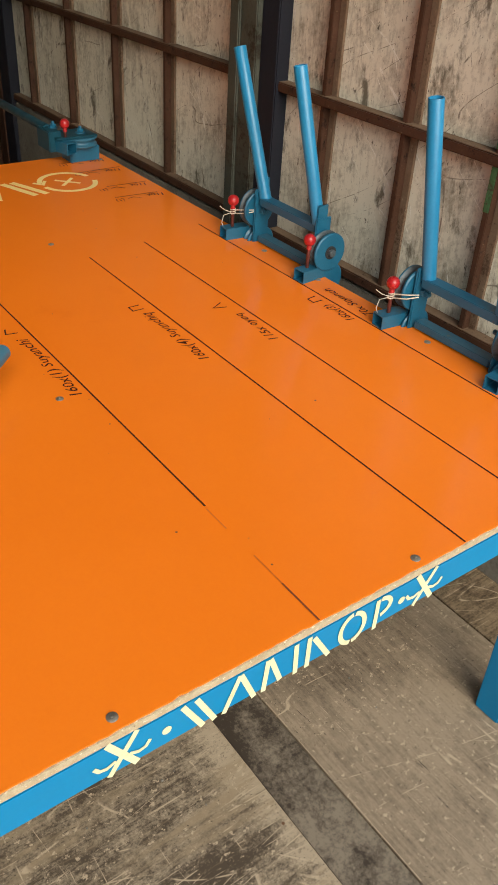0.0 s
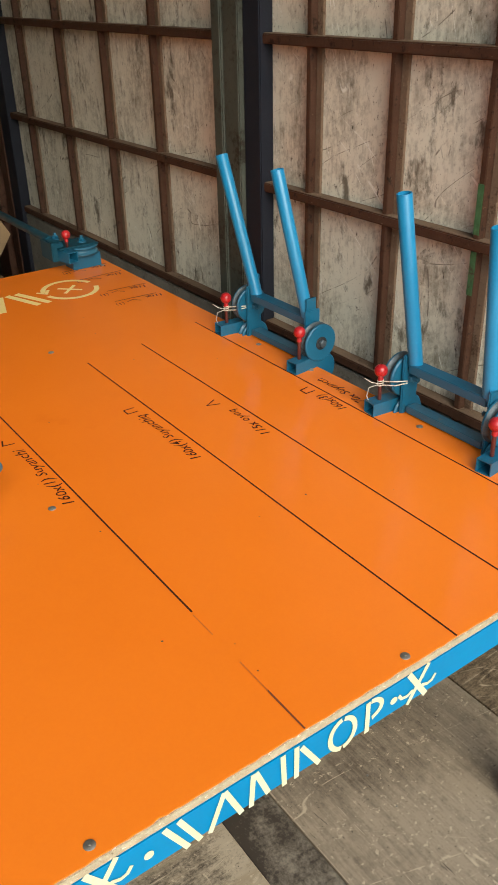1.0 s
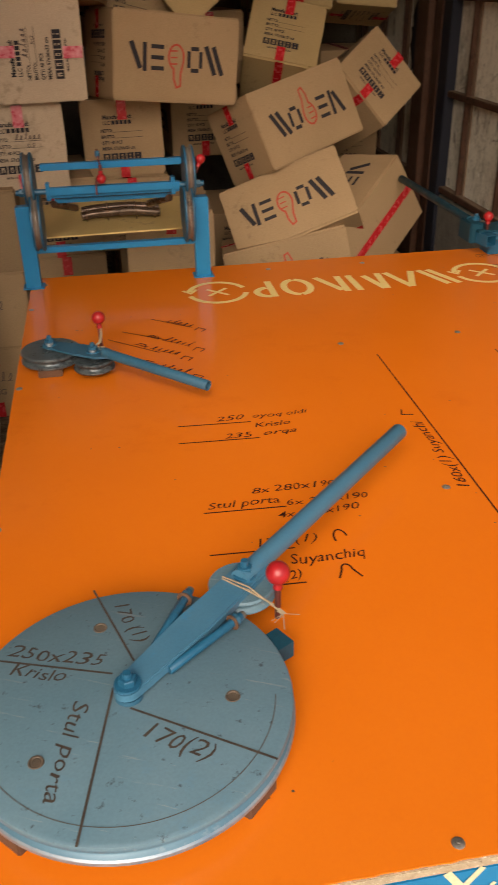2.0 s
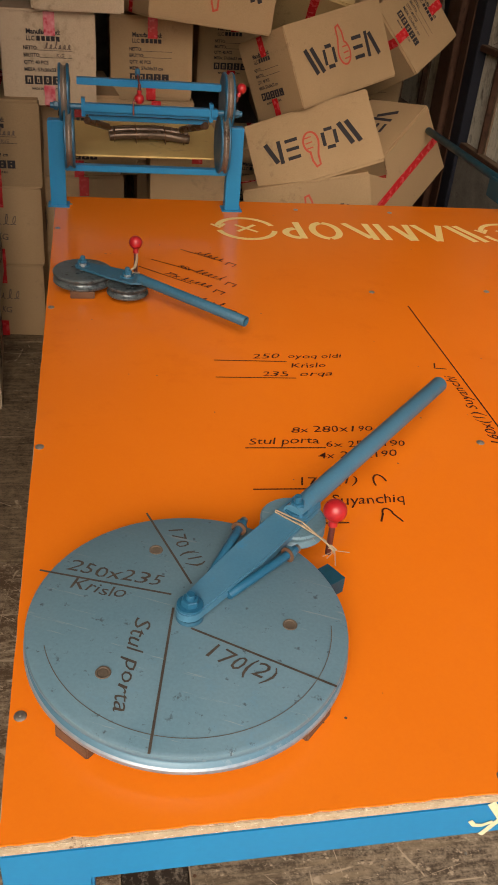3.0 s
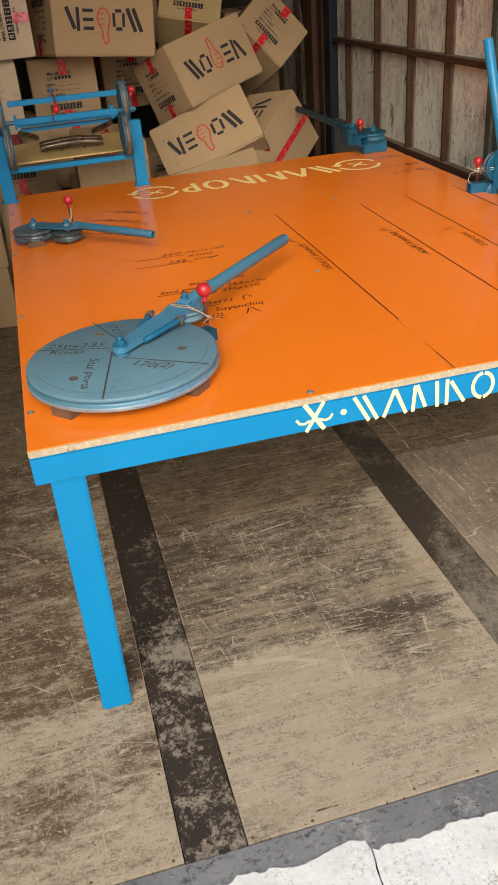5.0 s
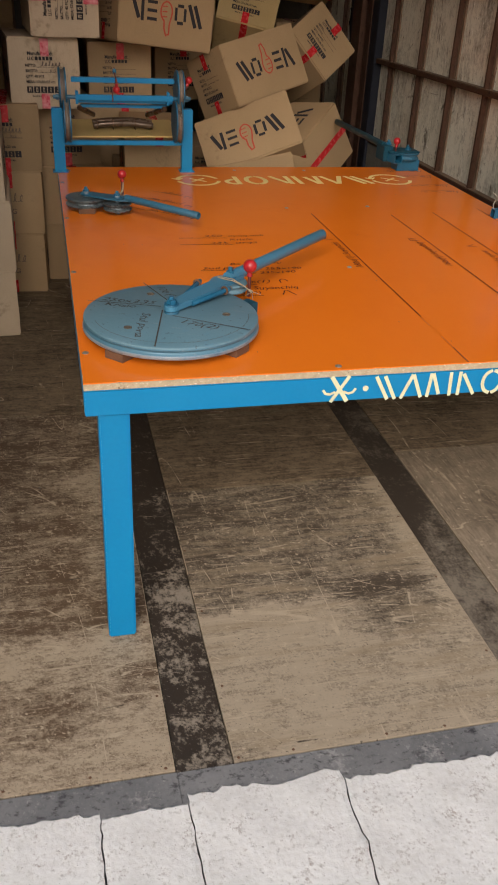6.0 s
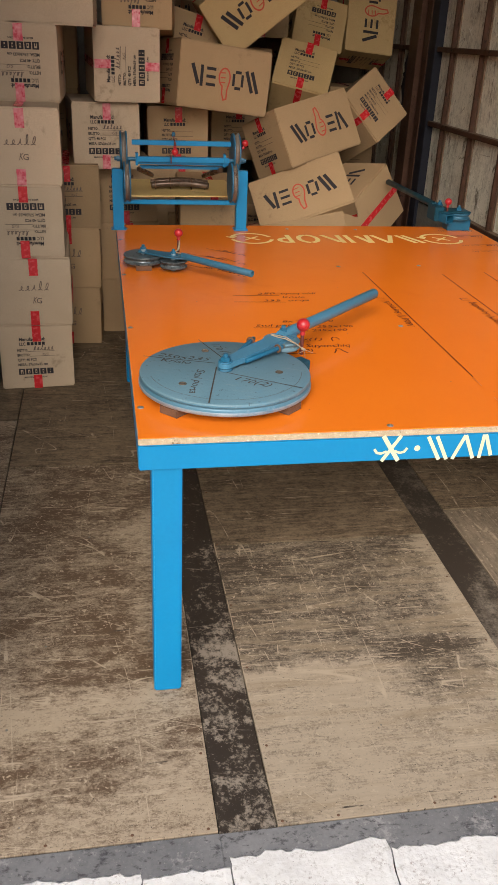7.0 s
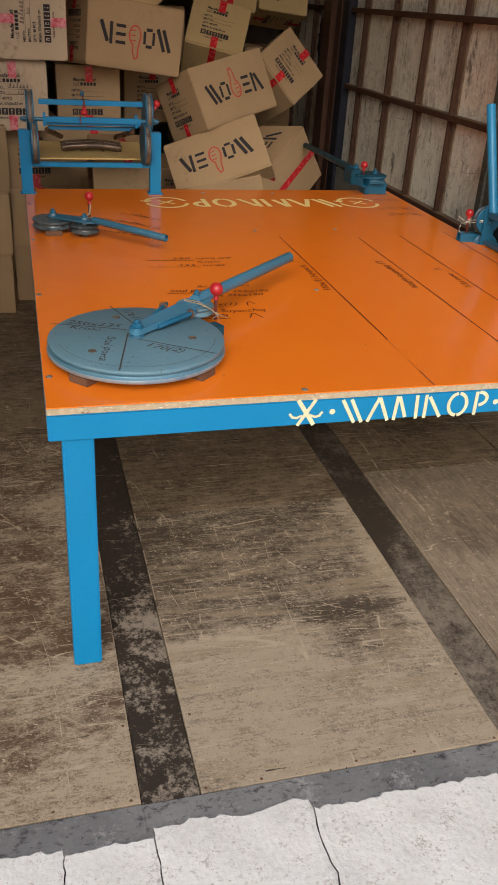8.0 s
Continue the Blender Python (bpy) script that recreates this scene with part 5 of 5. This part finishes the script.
END = {-1: pose(-BL / 2 - 0.0065, 0, 0) @ Matrix(((0, 0, -1, 0), (-1, 0, 0, 0), (0, 1, 0, 0), (0, 0, 0, 1))),
       1: pose(BL / 2 + 0.0065, 0, 0) @ Matrix(((0, 0, 1, 0), (1, 0, 0, 0), (0, 1, 0, 0), (0, 0, 0, 1)))}
SIDE = {-1: pose(0, -BW / 2 - 0.0065, -0.05) @ pose(0, 0, 0, 90), 1: pose(0, BW / 2 + 0.0065, -0.05) @ pose(0, 0, 0, 90, 0, 180)}
count = 0


def carton(m, front="end", turn=0, pink=False, written=-1, plain=False, tape=True, label="", brand=True, pale=False):
    """A carton whose front, at the pose m (x right, y away, z up), shows its printed end or its long side, turned about the view by turn degrees."""
    global count
    count += 1
    if front == "end":
        q = m @ pose(0, BL / 2, 0) @ pose(0, 0, 0, 0, turn, 0) @ pose(0, 0, 0, 0, 0, 90)
    else:
        q = m @ pose(0, BW / 2, 0) @ pose(0, 0, 0, 0, turn, 0)
    ob = new("cardboard_box", CARTONS[count % 5 + 5 * pale])
    ob.matrix_basis = q
    tagged(ob, label or "brown cardboard carton with black print and red tape", "cardboard box", "stacked cartons")
    for s in (-1, 1):
        if not plain:
            tagged(shared("printed_label", LABEL, ob, END[s]), kind="stuff")
        if written >= 0:
            tagged(shared("pen_writing", WRITTEN[written], ob, END[s] @ pose(0, 0, 0.001)), kind="stuff")
        if tape:
            shared("tape", TAPE_TOP[pink], ob, END[s] @ pose(0.004, 0, 0.0015), "worn pink tape" if pink else "red packing tape")
            shared("tape", TAPE_LOW[pink], ob, END[s] @ pose(-0.004, 0, 0.0015), "worn pink tape" if pink else "red packing tape")
        if brand:
            tagged(shared("brand_print", BRAND, ob, SIDE[s]), kind="stuff")
            tagged(shared("brand_outline", OUTLINE, ob, SIDE[s]), kind="stuff")
        for a in (0, 180):
            shared("flap", FLAP[pale], ob, pose(0, 0, s * (BH / 2 + 0.001), 0 if s > 0 else 180, 0, a))
        shared("tape", TAPE_LONG, ob, pose(0, 0, s * (BH / 2 + 0.0095), 0, 0 if s > 0 else 180, 90), "red packing tape")
    return ob


def at(x, y, z, rx=0, ry=0, rz=0):
    return pose(x, y, z, rx, ry, rz)


STEP = 0.340
# the near stack beside the left wall
carton(at(-0.421, 2.302, 0.170, 0, 0, 4), pale=True, written=0)
carton(at(-0.412, 2.302, 0.170 + STEP, 0, 0, 2), pale=True, written=1, plain=True)
carton(at(-0.432, 2.302, 0.170 + 2 * STEP, 0, 0, 1), turn=180, pale=True, written=0)
carton(at(-0.425, 2.312, 0.170 + 3 * STEP, 0, 0, 2), pale=True, written=1, plain=True, pink=True)
carton(at(-0.425, 2.60, 0.172 + 4 * STEP, 0, 0, -1), turn=180, pink=True, pale=True, written=0)
carton(at(-0.358, 2.62, 0.172 + 5 * STEP, 0, 0, -3), front="side", plain=True, pale=True)
# second and third columns behind it
for k in range(3):
    carton(at(-0.275 + 0.01 * k, 2.975 - 0.005 * k, 0.170 + k * STEP, 0, 0, -3 + 2 * k), written=1 if k < 2 else 0, plain=k < 2)
for k in range(3):
    carton(at(0.10 - 0.012 * k, 3.18 + 0.01 * k, 0.165 + k * 0.334, 0, 0, 3 * k), written=-1 if k == 2 else 1, plain=k < 2)
carton(at(-0.026, 3.037, 1.165, 0, 0, 5), written=0, pink=True, pale=True)
carton(at(0.092, 2.985, 1.525, 1.5, 0, 5), turn=-90, pink=True, written=0, pale=True)
carton(at(0.150, 3.02, 1.872, -4, 0, -6), turn=180, pink=True, written=0)
carton(at(0.400, 3.43, 1.125, 3, -1, 0))
carton(at(0.42, 3.45, 0.78, 0, 0, 2), plain=True)
carton(at(0.54, 2.86, 0.292, 0, 0, -2), front="side", turn=90, plain=True, brand=False, label="brown cardboard carton standing on end under another")
carton(at(0.54, 2.80, 0.764, 0, 0, -2), plain=True, label="brown cardboard carton under a loose cardboard sheet")
sheet = tagged(part("cardboard_sheet", block(-0.30, 0.30, -0.30, 0.21, 0.0, 0.006, 0.001), CARDYELLOW, None, "", pose(0.335, 2.80, 0.9425, 0, 0, 2)), "loose yellowish cardboard sheet laid on a carton", "cardboard sheet")
carton(at(0.50, 3.41, 0.17, 0, 0, -6)), carton(at(0.52, 3.43, 0.51, 0, 0, 3))
carton(at(-0.36, 3.62, 1.19, 0, 0, 0)), carton(at(-0.36, 3.62, 1.53, 0, 0, 0)), carton(at(-0.34, 3.66, 1.87, 0, 0, 4))
# the fallen heap
carton(at(0.651, 3.25, 1.464, -2.7, 6.4, 17.6), front="side", turn=180, label="brown cardboard carton lying upside down with red tape")
carton(at(1.245, 3.36, 1.212, -21.1, -11.7, 28.5), front="side", label="brown cardboard carton tilted on the heap")
carton(at(1.105, 3.146, 0.863, -38, -21.4, -9.6), front="side", turn=180, label="brown cardboard carton tilted, upside down")
carton(at(1.684, 3.652, 1.326, -43, 49, -15), label="brown cardboard carton tipped on its edge")
carton(at(1.235, 3.80, 1.528, -40, 11, -14), pale=2, label="brown cardboard carton leaning in the heap, golden tone as if sunlit")
carton(at(1.489, 4.50, 1.784, -24, 11, -4), turn=180, pale=2, label="brown cardboard carton leaning upside down in the heap, golden tone as if sunlit")
carton(at(1.860, 4.505, 1.880, -18, 5, -3), front="side", turn=90, pale=2, label="brown cardboard carton standing on end in the heap, golden tone as if sunlit")
carton(Matrix.Translation((1.49, 3.36, 0.69)) @ Matrix(((0.66, 0.50, 0.56, 0), (0.52, 0.23, -0.82, 0), (0.54, -0.83, 0.11, 0), (0, 0, 0, 1))).to_quaternion().to_matrix().to_4x4() @ pose(0, -BW / 2, 0), front="side", label="brown cardboard carton low in the heap")
carton(at(1.10, 3.02, 0.555, -6, -12, -6), front="side", plain=True, label="brown cardboard carton beneath the heap")
carton(at(0.85, 3.50, 1.865, 8, 0, 4), front="side", turn=-38, pale=2, label="large brown carton on the heap standing on its corner, golden tone as if sunlit")
carton(at(0.50, 3.62, 1.62, 0, 14, 14), label="brown cardboard carton behind the heap")
for x, y, z, rz in ((0.95, 3.62, 0.17, 5), (1.40, 3.75, 0.17, -8), (1.78, 3.9, 0.17, 3), (0.98, 3.72, 0.51, -4), (1.42, 3.95, 0.51, 6), (1.80, 4.05, 0.51, -3), (0.85, 4.0, 1.10, 7), (1.25, 4.3, 0.86, -4), (1.75, 4.4, 0.86, 5), (0.9, 4.1, 1.44, 3), (1.4, 4.6, 1.2, 3), (1.8, 4.6, 1.2, -2), (0.75, 4.2, 1.8, 10), (1.1, 4.6, 1.85, -6), (1.45, 4.75, 1.54, 0)):
    carton(at(x, y, z, 0, 0, rz), label="brown cardboard carton at the back of the heap")
# a bundle of bent tubes lying on the carton behind the stand
bundle = thing("bent_tubes", pose(0.345, 2.72, 0.949), "two short brown bent tubes tied together with wire", "tube")
for y, z in ((-0.03, 0.018), (0.03, 0.022)):
    bm = bmesh.new()
    n = 12
    pts = [(-0.15 + 0.30 * k / n, y + 0.004 * math.sin(k), z + 0.012 * math.sin(math.pi * k / n)) for k in range(n + 1)]
    part("tube", wire(pts, 0.017, bm, 16), TUBEBROWN, bundle, smooth=True)
for x in (-0.13, -0.05, 0.06, 0.13):
    part("wire_tie", block(x - 0.0015, x + 0.0015, -0.050, 0.052, 0.0, 0.034 + 0.009 * (abs(x) < 0.1) + 0.006, 0.001), RUST, bundle)
